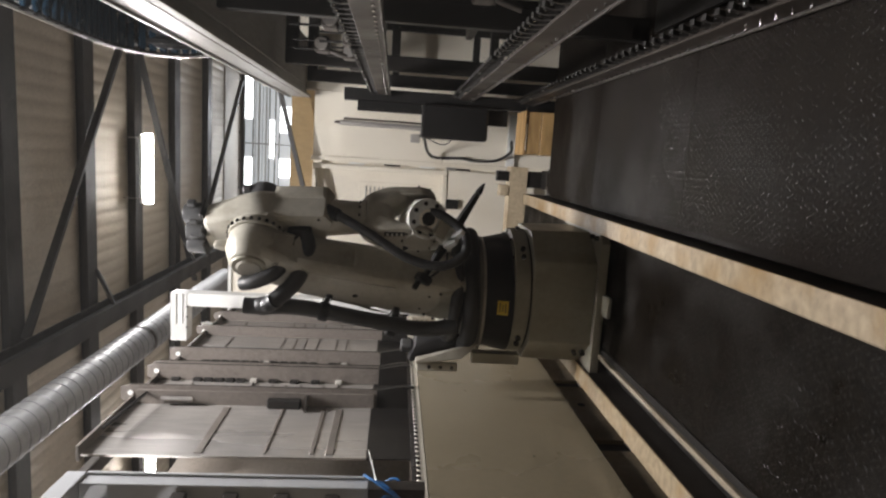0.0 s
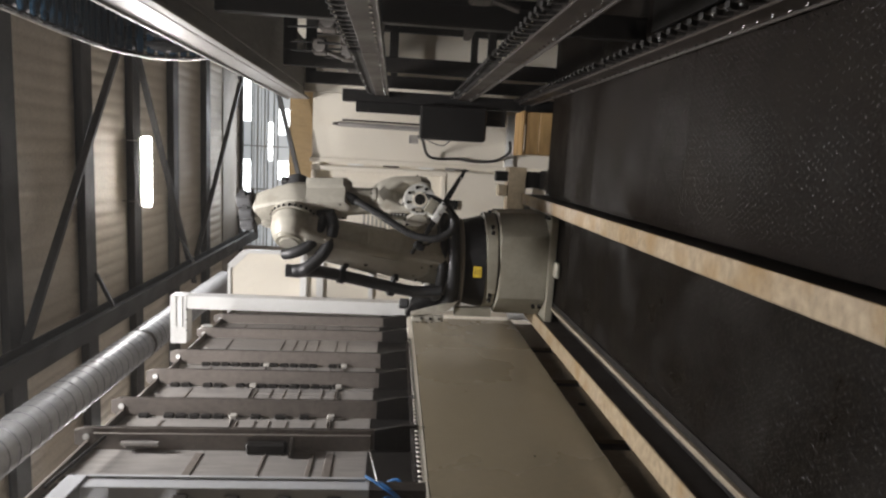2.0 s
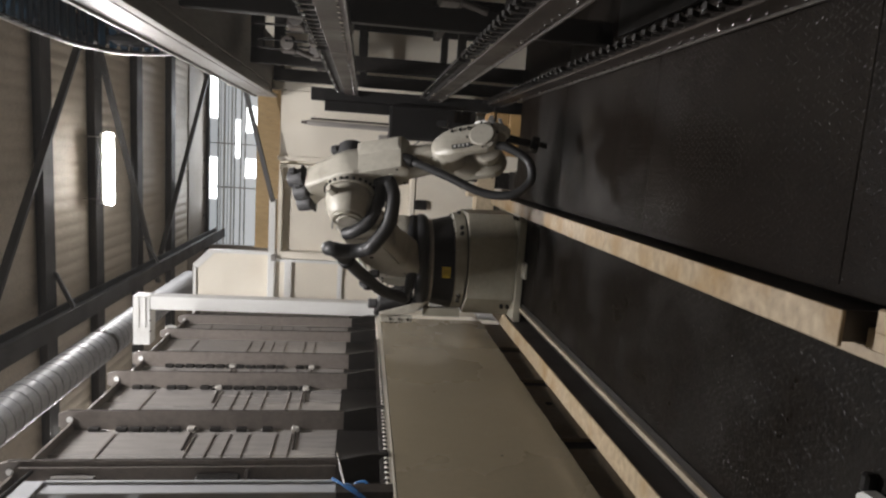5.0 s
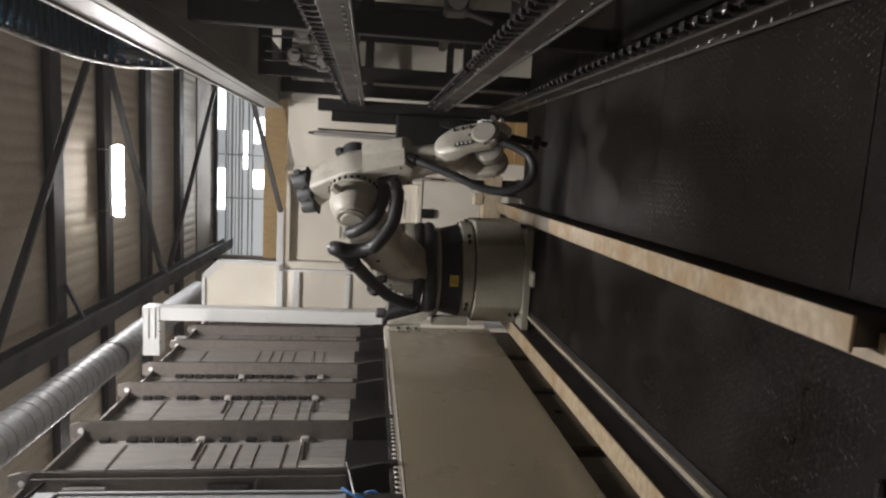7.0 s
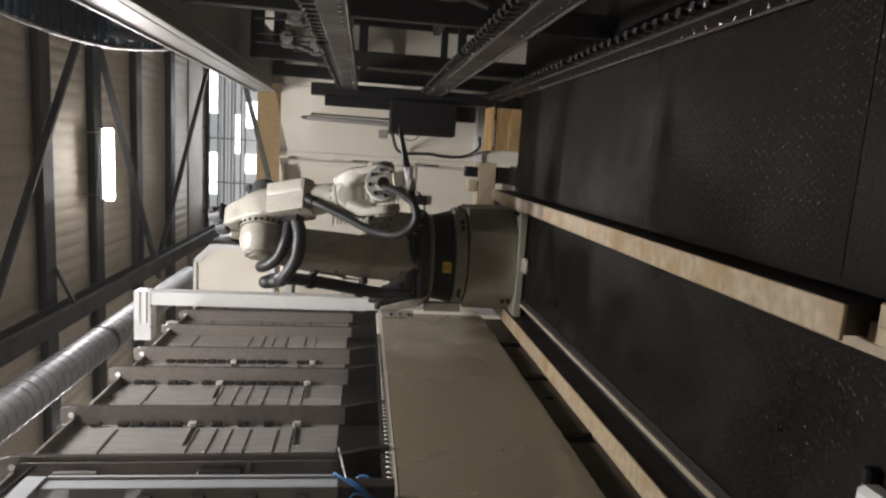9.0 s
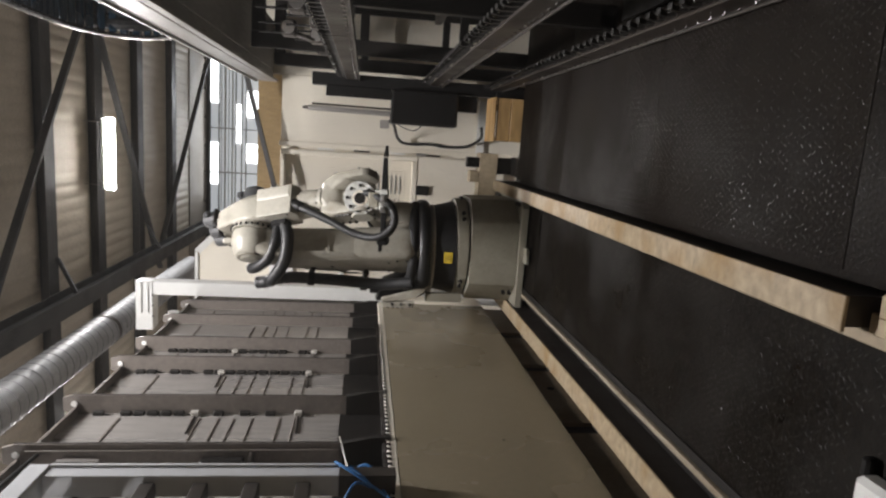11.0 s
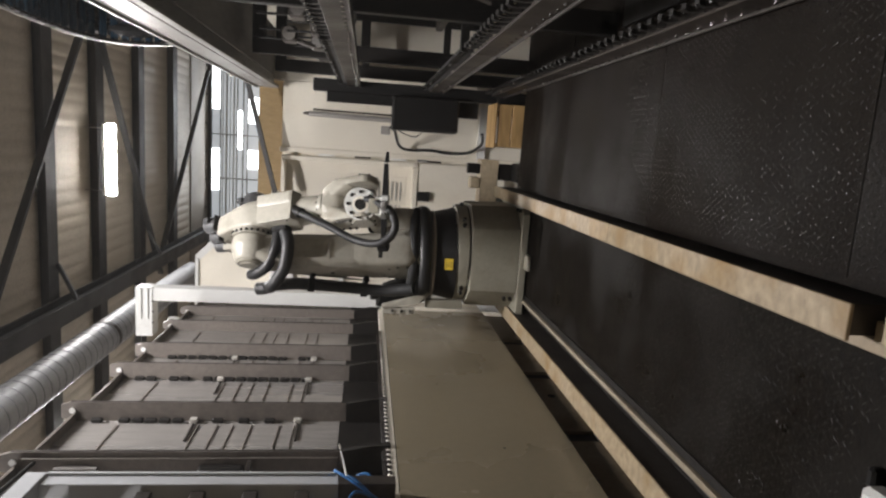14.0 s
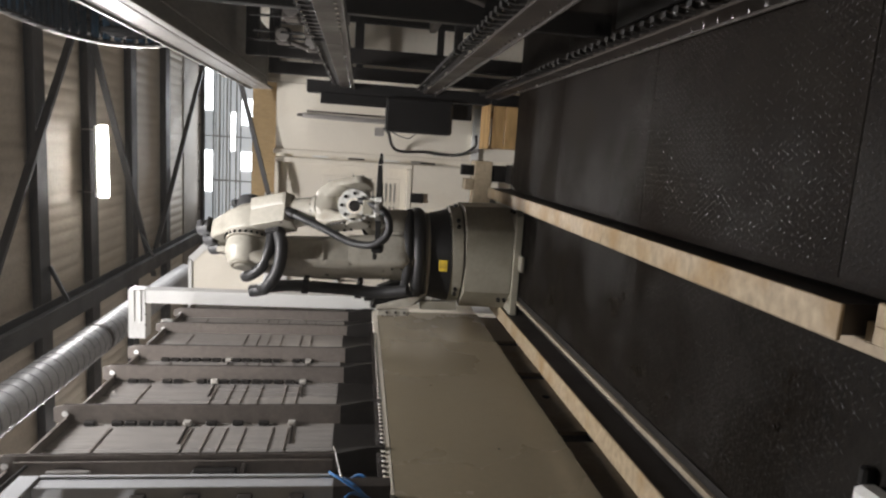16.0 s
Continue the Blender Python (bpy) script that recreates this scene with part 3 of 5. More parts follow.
    part("lower_panel", made(span, (-2.6, 0.03, 0.0), (-1.445, 0.06, 2.56), 0.004), M_WHITE, e)
    part("cross_bar", made(span, (-2.4, -0.02, 1.72), (-1.46, 0.02, 1.78), 0.004), M_POST, e)
    part("cross_bar", made(span, (-2.4, -0.02, 1.0), (-1.46, 0.02, 1.06), 0.004), M_POST, e)


COVERS = {}


def build_left_rack():
    # white uprights
    p = thing("rack_post", "white square steel upright with a ribbed head", "post", pose(-1.75, 7.0, 1.25))
    part("tube", made(span, (-0.1, -0.05, -1.75), (0.05, 0.12, 2.5), 0.006), M_POST, p)
    part("head", made(span, (-0.5, -0.06, 2.501), (0.05, 0.13, 2.68), 0.006), M_POST, p)
    for z in (2.54, 2.61):
        part("head_rib", made(span, (-0.3, -0.08, z), (0.05, -0.061, z + 0.018), 0.003), M_POST, p)
    for k in range(3):
        part("bolt", made(rod, (-0.1 - 0.12 * k, -0.07, 2.49), (-0.1 - 0.12 * k, -0.07, 2.5), 0.012, None, 8), M_DARK2, p)
    arm = thing("swing_lever", "short white bent lever behind the upright", "lever", pose(-1.95, 6.3, 3.2))
    part("lever", made(hull, [((0, 0, 0), (1, 0, 0), 0.03, 0.015), ((0.02, 0.25, 0.22), (1, 0, 0), 0.05, 0.015)]), M_POST, arm)
    part("knob", made(rod, (-0.05, 0, 0), (0.05, 0, 0), 0.04, None, 12), M_SHINE, arm)

    # near frame of white profile; its weaker light is put into a bluer, darker paint
    f = thing("front_frame", "white steel frame, painted dimmer for its weak light, carrying blue air hoses", "frame", pose(-1.69, 2.93, 1.28))
    part("upright", made(span, (-0.06, -0.1, 0.28), (0.05, 0.0, 1.64), 0.004), M_FRAME_DIM, f)
    part("upright_lip", made(span, (0.051, -0.018, 0.3), (0.062, 0.0, 1.64), 0.002), M_FRAME_DIM, f)
    part("top_beam", made(span, (-0.06, -2.5, 1.641), (0.06, 0.0, 1.74), 0.006), M_FRAME_DIM, f)
    part("inner_beam", made(span, (-0.3, -1.2, 1.5), (-0.2, -0.1, 1.62), 0.006), M_FRAME_DIM, f)
    part("plate", made(span, (-0.18, -0.5, 1.40), (-0.165, -0.101, 1.64), 0.003), M_FRAME_DIM, f)
    part("valve_box", made(box, (-0.1, -0.32, 1.5), (0.1, 0.2, 0.16), 0.01), M_FRAME_DIM, f)
    part("foot", made(prism, [(-0.06, 0.28), (0.05, 0.28), (0.05, 0.0), (-0.2, 0.0), (-0.2, 0.1)], "y", -0.1, -0.02), M_DARK2, f)
    part("back_sheet", made(span, (-0.3, -2.4, -0.03), (-0.27, -0.12, 0.3)), M_DARK2, f)
    for k in range(4):
        part("slat", made(box, (-0.1, -0.28, 0.45 + 0.24 * k), (0.25, 0.34, 0.07), 0.006), M_DARK2, f)
    for k, pts in enumerate((((0.0, 0.02, 0.27), (0.06, -0.05, 0.22), (0.02, -0.15, 0.12), (0.08, -0.22, 0.2), (0.02, -0.3, 0.26)),
                             ((-0.02, 0.03, 0.25), (0.05, 0.0, 0.14), (-0.03, -0.1, 0.06), (0.03, -0.3, 0.03)),
                             ((0.03, 0.02, 0.26), (0.1, -0.06, 0.3), (0.09, -0.16, 0.2), (0.0, -0.2, 0.05)),
                             ((-0.1, -0.02, 1.70), (-0.04, 0.04, 1.6), (-0.08, -0.08, 1.52), (-0.12, -0.2, 1.5)))):
        part("air_hose", made(hose, pts, 0.007, 8, 6), M_BLUE, f, "blue air hose")
    part("cable_loop", made(hose, [(-0.12, -0.25, 1.56), (-0.06, -0.1, 1.5), (-0.1, -0.06, 1.35), (-0.14, -0.2, 1.28)], 0.009, 8, 6), M_RUBBER, f)
    part("push_rod", made(rod, (0.02, 0.0, 0.24), (-0.1, 0.6, 0.3), 0.008, None, 8), M_SHINE, f)
    brace = thing("corner_sheet", "grey angled guard sheet by the cabinet", "guard", pose(0, 0, 0))
    part("sheet", made(prism, [(1.2, 1.24), (2.6, 1.24), (1.9, 1.75), (1.2, 1.75)], "x", -1.87, -1.85), M_STEEL, brace)
    part("stay", made(rod, (-1.84, 2.9, 1.3), (-1.84, 2.2, 1.72), 0.01, None, 8), M_DARK, brace)

    # telescopic cover of overlapping sections; each has a head bar and a sheet
    n = 0
    for key, y, kind in (("far2", 7.4, 0), ("far", 6.75, 0), ("e", 6.16, 0), ("a", 5.42, 1), ("b", 4.89, 2), ("c", 4.11, 2), ("d", 3.41, 3)):
        r = thing("cover_section", "brown-grey steel section of the telescopic way cover" if kind < 3 else "steel way-cover section with a dark drive bracket", "way cover", pose(-1.76, y, 1.28, 0, -0.5, 0), "telescopic cover sections")
        COVERS[key] = (r, y)
        w = 0.13 if kind else 0.1
        xb = -0.012 * (6 - n)
        n += 1
        part("head_bar", made(prism, [(xb - w, 0.28), (xb, 0.28), (xb, 2.05), (xb - 0.02, 2.12), (xb - w + 0.02, 2.12), (xb - w, 2.06)], "y", -0.012, 0.012), M_BAR, r)
        part("edge_bead", made(rod, (xb - 0.003, 0, 0.281), (xb - 0.003, 0, 2.06), 0.009, None, 8), M_DARK2, r)
        part("gusset", made(prism, [(xb - w - 0.05, 0.0), (xb + 0.035, 0.0), (xb + 0.035, 0.1), (xb, 0.279), (xb - w, 0.279), (xb - w - 0.05, 0.16)], "y", -0.016, 0.016), M_DARK, r)
        part("head_pin", made(rod, (xb - 0.06, -0.018, 2.05), (xb - 0.06, 0.018, 2.05), 0.02, None, 12), M_POST, r)
        ln = 0.8 if kind else 0.62
        sh = part("sheet", made(span, (xb - w - 0.016, -ln, 0.32), (xb - w - 0.004, -0.013, 2.02), 0.0), M_STEEL, r, "dull brushed steel cover sheet")
        x = xb - w - 0.003
        for z, t in ((0.62, 0.012), (0.72, 0.014), (0.9, 0.012), (1.02, 0.012), (1.12, 0.016), (1.24, 0.012), (1.75, 0.02)) if kind < 3 else ((0.55, 0.05), (0.66, 0.03), (0.95, 0.02), (1.35, 0.05)):
            part("rib", made(box, (x, -ln / 2 - 0.02, z), (0.012, ln * 0.86, t), 0.004), M_BAR, sh)
        part("lower_sheet", made(span, (xb - w - 0.014, -ln, 0.0), (xb - w - 0.006, -0.017, 0.319), 0.0), M_DARK, r)
        part("side_link", made(span, (xb - w - 0.05, -ln, 2.03), (xb - w + 0.05, -0.013, 2.05), 0.003), M_BAR, r)
        if kind in (1, 2):
            for k in range(16):
                if random.random() < 0.85:
                    part("clip", made(box, (xb - w + 0.012, -0.03, 0.62 + k * 0.085), (0.032, 0.03, 0.07), 0.006), M_DARK, r)
            for z in (0.6, 1.28):
                part("pad", made(box, (xb - w + 0.016, -0.035, z), (0.034, 0.04, 0.055), 0.007), M_PAD, r, "pale plastic pad")
                part("pad_stem", made(rod, (xb - w + 0.002, -0.06, z), (xb - w + 0.002, -0.3, z - 0.01), 0.008, None, 8), M_DARK2, r)
        if kind == 3:
            part("bracket_plate", made(span, (xb - w - 0.02, -0.03, 0.3), (xb - 0.03, -0.013, 2.0), 0.002), M_BAR, r)
            part("drive", made(box, (xb - 0.1, -0.06, 0.95), (0.07, 0.06, 0.24), 0.01), M_DARK, r)
            part("drive_ring", made(rod, (xb - 0.1, -0.07, 0.78), (xb - 0.1, -0.07, 0.8), 0.07, None, 16), M_DARK2, r)
            part("bracket", made(box, (xb - 0.09, -0.05, 1.72), (0.05, 0.04, 0.16), 0.008), M_DARK2, r)
            part("bracket_arm", made(rod, (xb - 0.08, -0.06, 1.6), (xb - 0.08, -0.06, 1.82), 0.016, None, 10), M_STEEL, r)
            part("guide_rod", made(rod, (xb - 0.05, -0.031, 1.93), (xb - 0.05, -0.62, 1.97), 0.011, None, 8), M_DARK, r)
    # cross bars of the carrier behind the cover
    back = thing("cover_carrier", "pale sheet carrier behind the way cover", "carrier", pose(0, 0, 0), kind="structure")
    part("back_sheet", made(span, (-2.75, 1.0, 1.26), (-2.65, 7.6, 3.2)), M_HALL, back)
    part("top_rail", made(span, (-2.16, 1.2, 3.3), (-2.06, 7.2, 3.36), 0.006), M_DARK2, back)
    y = 1.6
    while y < 7.0:
        part("top_tab", made(box, (-2.2, y, 3.4), (0.08, 0.26, 0.05), 0.006), M_POST, back)
        y += 0.62


def build_duct():
    d = thing("spiral_duct", "galvanised spiral ventilation duct along the cell", "duct", pose(-2.62, 0, 4.68), kind="structure")
    bm = B()
    rod(bm, (0, -3, 0), (0, 12, 0), 0.2, None, 32)
    part("pipe", bm, M_ZINC, d)
    bm = B()
    hel = [(0.201 * math.cos(t), -3 + 15 * i / 1600, 0.201 * math.sin(t)) for i in range(1601) for t in [i * 2 * math.pi / 16]]
    hose(bm, hel, 0.006, 5, 1)
    part("seam", bm, M_SEAM, d)
    for y in (3.9, 8.0):
        part("coupling", made(rod, (0, y - 0.03, 0), (0, y + 0.03, 0), 0.207, None, 32), M_DARK2, d)


def hook_mesh():
    """A curved tool hook with its pin."""
    bm = B()
    pts = [(0.62 * a, 0.62 * b) for a, b in ((0.0, 0.0), (0.06, 0.0), (0.075, 0.06), (0.055, 0.12), (0.01, 0.15), (-0.03, 0.14), (0.015, 0.105), (0.03, 0.06))]
    prism(bm, pts, "x", -0.012, 0.012)
    return bm


def build_right_rack():
    b = thing("gantry_beam", "brushed aluminium gantry beam above the tool rack", "beam", pose(0, 0, 0))
    part("profile", made(span, (0.6, -0.8, 2.66), (0.74, 8.0, 2.86), 0.01), M_ALU, b)
    part("edge", made(span, (0.585, -0.8, 2.845), (0.599, 8.0, 2.872), 0.002), M_ALU, b)
    part("web", made(span, (0.741, -0.8, 2.66), (1.3, 8.0, 2.70), 0.004), M_ALU, b)
    part("under_strip", made(span, (0.60, -0.8, 2.60), (0.63, 8.0, 2.659), 0.003), M_ALU, b)
    for y in (3.2, 4.6, 6.0, 7.4):
        part("clamp", made(box, (0.64, y, 2.645), (0.03, 0.06, 0.03), 0.004), M_DARK2, b)
    part("support_post", made(span, (0.75, 8.1, -0.5), (0.95, 8.3, 2.9)), M_ALU, b)
    part("support_post", made(span, (1.1, -0.8, 0.0), (1.28, -0.6, 2.659)), M_ALU, b)
    r = thing("tool_rack", "dark steel tool rack with three rows of curved hooks", "rack", pose(0, 0, 0))
    hook = mesh_of("hook", hook_mesh(), M_DARK)
    pin = mesh_of("pin", made(rod, (-0.018, 0.0, 0.0), (0.018, 0.0, 0.0), 0.007, None, 8), M_SHINE)
    bolt = mesh_of("bolt", made(rod, (-0.006, 0.0, 0.0), (0.006, 0.0, 0.0), 0.008, None, 8), M_SHINE)
    for z in (1.74, 0.85, 0.17):
        for a, e in ((-0.6, 3.985), (4.0, 6.9)):
            rail = part("rail", made(span, (0.6, a, z - 0.13), (0.615, e, z), 0.003), M_RAIL, r)
            part("flange", made(span, (0.616, a, z - 0.13), (0.73, e, z - 0.118), 0.002), M_RAIL, rail)
            part("lip", made(span, (0.588, a, z - 0.142), (0.615, e, z - 0.131), 0.002), M_DARK2, rail)
            y = a + 0.06
            while y < e - 0.05:
                for me, dx, dz in ((hook, 0.63, 0.0), (pin, 0.628, 0.07), (bolt, 0.597, -0.105)):
                    ob = new(me.name, me)
                    ob.parent = rail
                    ob.location = (dx, y + (0.03 if me is pin else 0), z + dz)
                y += 0.105
        part("shelf", made(span, (0.76, -0.6, z - 0.12), (1.85, 3.6, z - 0.1), 0.0), M_DARK, r)
        part("back_rail", made(span, (1.2, -0.6, z - 0.07), (1.3, 6.7, z), 0.006), M_DARK2, r)
    part("back_panel", made(span, (1.86, -0.6, 0.0), (1.89, 4.6, 2.65), 0.0), M_DARK, r)
    for y in (1.6, 3.85, 6.1, 7.55):
        fr = part("portal", made(span, (0.76, y, 0.0 if y < 6 else -0.45), (0.9, y + 0.07, 2.59), 0.006), M_DARK, r)
        part("head", made(span, (0.901, y, 2.47), (1.4, y + 0.07, 2.59), 0.006), M_DARK, fr)
        for z in (1.6, 0.66):
            part("cross_bar", made(span, (0.901, y, z - 0.08), (1.4, y + 0.07, z), 0.006), M_DARK, fr)
        part("outer_post", made(span, (1.401, y, 0.0 if y < 6 else -0.45), (1.5, y + 0.07, 2.59), 0.006), M_DARK, fr)
    # hanging tools behind the top row
    kinds = ((5.6, 1.95, 0), (5.0, 1.9, 1), (4.5, 2.0, 2), (5.3, 2.15, 1), (3.3, 1.1, 2), (2.9, 1.05, 0), (6.3, 1.95, 2), (3.0, 2.1, 1))
    for k, (y, z, kd) in enumerate(kinds):
        t = thing("gripper_tool", "dark gripper tool hanging in the tool rack", "tool", pose(0.82 + 0.02 * (k % 3), y, z), "racked tools")
        part("body", made(box, (0, 0, 0), (0.12, 0.16, 0.12), 0.015), M_DARK2, t)
        part("flange", made(rod, (0, -0.1, 0), (0, -0.081, 0), 0.05, None, 16), M_STEEL, t)
        for s in (-1, 1) if kd else (-1, 0, 1):
            part("prong", made(rod, (0.035 * s, 0.0, 0.06), (0.035 * s, 0.02, 0.2 + 0.04 * kd), 0.009, None, 8), M_DARK, t)
        part("stem", made(rod, (-0.04, 0, -0.061), (-0.08, 0, -0.2), 0.02, None, 10), M_DARK2, t)
    c = thing("end_unit", "black boxed drive unit at the end of the tool rack", "machine", pose(0, 6.8, 0))
    part("housing", made(span, (0.17, 0, 0.53), (0.53, 0.35, 1.25), 0.02), M_BLACK, c)
    bp = part("back_plate", made(span, (0.42, 0.1, 1.251), (0.53, 0.16, 1.95), 0.004), M_BLACK, c)
    part("mast", made(span, (0.53, 0.12, 0.1), (0.66, 0.26, 2.1), 0.006), M_BLACK, c)
    for k in range(9):
        part("rivet", made(rod, (0.44, 0.095, 1.3 + 0.075 * k), (0.44, 0.1, 1.3 + 0.075 * k), 0.006, None, 6), M_SHINE, bp)
    part("foot", made(span, (0.4, 0.1, -0.5), (0.66, 0.3, 0.099), 0.006), M_BLACK, c)
    part("arm", made(span, (0.35, 0.12, 0.30), (0.52, 0.24, 0.529), 0.006), M_BLACK, c)
    part("cylinder", made(rod, (0.275, 0.2, 1.251), (0.285, 0.2, 2.14), 0.028, None, 16), M_STEEL, c)
    part("cylinder_rod", made(rod, (0.325, 0.22, 1.251), (0.33, 0.22, 2.1), 0.012, None, 10), M_SHINE, c)
    part("cylinder_cap", made(rod, (0.285, 0.2, 2.141), (0.285, 0.2, 2.2), 0.02, 0.012, 12), M_DARK2, c)
    part("junction_box", made(box, (0.16, 0.18, 1.31), (0.09, 0.09, 0.1), 0.008), M_STEEL, c)
    part("cable", made(hose, [(0.2, 0.3, 1.25), (0.16, 0.5, 1.19), (0.02, 0.95, 1.12), (-0.04, 1.1, 1.0), (-0.03, 1.13, 0.7), (-0.05, 1.13, 0.5), (-0.03, 1.13, 0.24), (0.08, 0.9, 0.1), (0.2, 0.6, 0.15)], 0.018, 8, 6), M_RUBBER, c, "black cable")
    part("cable", made(hose, [(0.19, 0.3, 1.2), (0.13, 0.45, 1.05), (0.12, 0.5, 0.95), (0.18, 0.33, 0.88)], 0.006, 8, 6), M_RUBBER, c, "black cable")
    crate = thing("wooden_crate", "pale wooden crate with scuffed boards", "crate", pose(0.06, 6.5, -0.5))
    for k in range(4):
        part("board", made(span, (0.0, 0.0 + 0.004 * (k % 2), 0.08 + 0.145 * k), (0.44, 0.03, 0.22 + 0.145 * k), 0.006), M_WOOD, crate)
    for s in (0.0, 0.40):
        part("corner_post", made(span, (s, 0.031, 0.0), (s + 0.04, 0.45, 0.67), 0.006), M_WOOD, crate)
    part("lid", made(span, (-0.01, -0.01, 0.671), (0.45, 0.46, 0.69), 0.004), M_WOOD, crate)
    part("rail", made(span, (-0.02, -0.03, 0.0), (0.46, -0.001, 0.07), 0.006), M_WOOD, crate)
    # energy chain above the gantry
    ch = thing("energy_chain", "black cable chain with blue-green cross links", "cable chain", pose(0, 0, 0))
    path = smooth_path([(0, 1.0, 4.55), (0, 3.2, 4.58), (0, 5.3, 4.63), (0, 6.6, 4.7), (0, 7.4, 4.66), (0, 7.82, 4.4), (0, 7.75, 3.95), (0, 7.3, 3.6), (0, 6.0, 3.4), (0, 3.0, 3.35)], 14)
    rim = mesh_of("side_link", made(box, (0, 0, 0), (0.03, 0.12, 0.1), 0.006), M_BLACK)
    cross_me = mesh_of("cross_link", made(box, (0, 0, 0), (0.62, 0.085, 0.05), 0.012), M_TEAL)
    last = None
    for a, e in zip(path, path[1:]):
        if last is not None and (a - last).length < 0.115:
            continue
        last = a
        d = e - a
        ang = math.atan2(d.z, d.y)
        for me, x in ((rim, 0.97), (rim, 1.63), (cross_me, 1.3)):
            ob = new(me.name, me)
            ob.parent = ch
            ob.matrix_basis = pose(x, a.y, a.z, math.degrees(ang), 0, 0)
    part("cable_band", made(hose, [(0.95, p.y, p.z) for p in path[::4]], 0.012, 6, 2), M_STEEL, ch)
    for x in (1.1, 1.25, 1.42, 1.54):
        part("cable", made(hose, [(x, p.y, p.z + 0.1) for p in path[::6]], 0.075, 10, 3), M_RUBBER, ch)
    part("carrier_bracket", made(span, (1.0, 1.1, 2.701), (1.25, 1.3, 4.5), 0.006), M_PURLIN, ch)


def build_guard_front():
    """An added, unseen guard wall on the operator's side and its window, through which one looks."""
    y = 0.3
    # the wall is added out of view to keep lamp light off the near deck
    bm = B()
    for a, b in (((-3.0, y, -0.5), (-0.55, y + 0.05, 2.6)), ((0.45, y, -0.5), (1.9, y + 0.05, 2.6)), ((-0.55, y, -0.5), (0.45, y + 0.05, 0.9)), ((-0.55, y, 2.15), (0.45, y + 0.05, 2.6))):
        span(bm, a, b)
    solid("wall_guard", bm, M_CABINET, "unseen added sheet guard wall with a window opening", "wall", "structure")
    w = thing("window_2", "clear guard window with glare put in as a pale haze", "window", pose(0, y + 0.025, 0), kind="structure")
    pane = part("pane", made(span, (-0.55, -0.003, 0.9), (0.45, 0.003, 2.15)), M_GLASS, w)
    pane.visible_shadow = False
    for a, b in (((-0.57, -0.03, 0.88), (-0.53, 0.035, 2.17)), ((0.43, -0.03, 0.88), (0.47, 0.035, 2.17))):
        part("frame_side", made(span, a, b, 0.004), M_BLACK, w)


build_guard_front()
build_hall()
build_roof_steel()
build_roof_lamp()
build_deck()
build_guard_cabinet()
build_far_wall()
build_left_rack()
build_duct()
build_right_rack()


# ---- the robot: sizes ----
RX, RY = -1.015, 5.878           # axis of the turret when parked
O1, ZS, L1, L2, UP, FY = 0.219, 1.13, 1.32, 1.03, -0.009, 0.074
ARM = {}


def bolts(parent, places, axis, r=0.014, h=0.016, mat=None):
    """Hexagon bolt heads at places, standing along axis."""
    a = Vector(axis).normalized()
    me = mesh_of("bolt", made(rod, (0, 0, 0), a * h, r, None, 6), mat or M_DARK)
    for p in places:
        ob = new("bolt", me)
        ob.parent = parent
        ob.location = p


def octagon(x0, x1, y0, y1, cx, cy):
    """A rectangle with its corners cut by cx and cy."""
    return [(x0 + cx, y0), (x1 - cx, y0), (x1, y0 + cy), (x1, y1 - cy), (x1 - cx, y1), (x0 + cx, y1), (x0, y1 - cy), (x0, y0 + cy)]


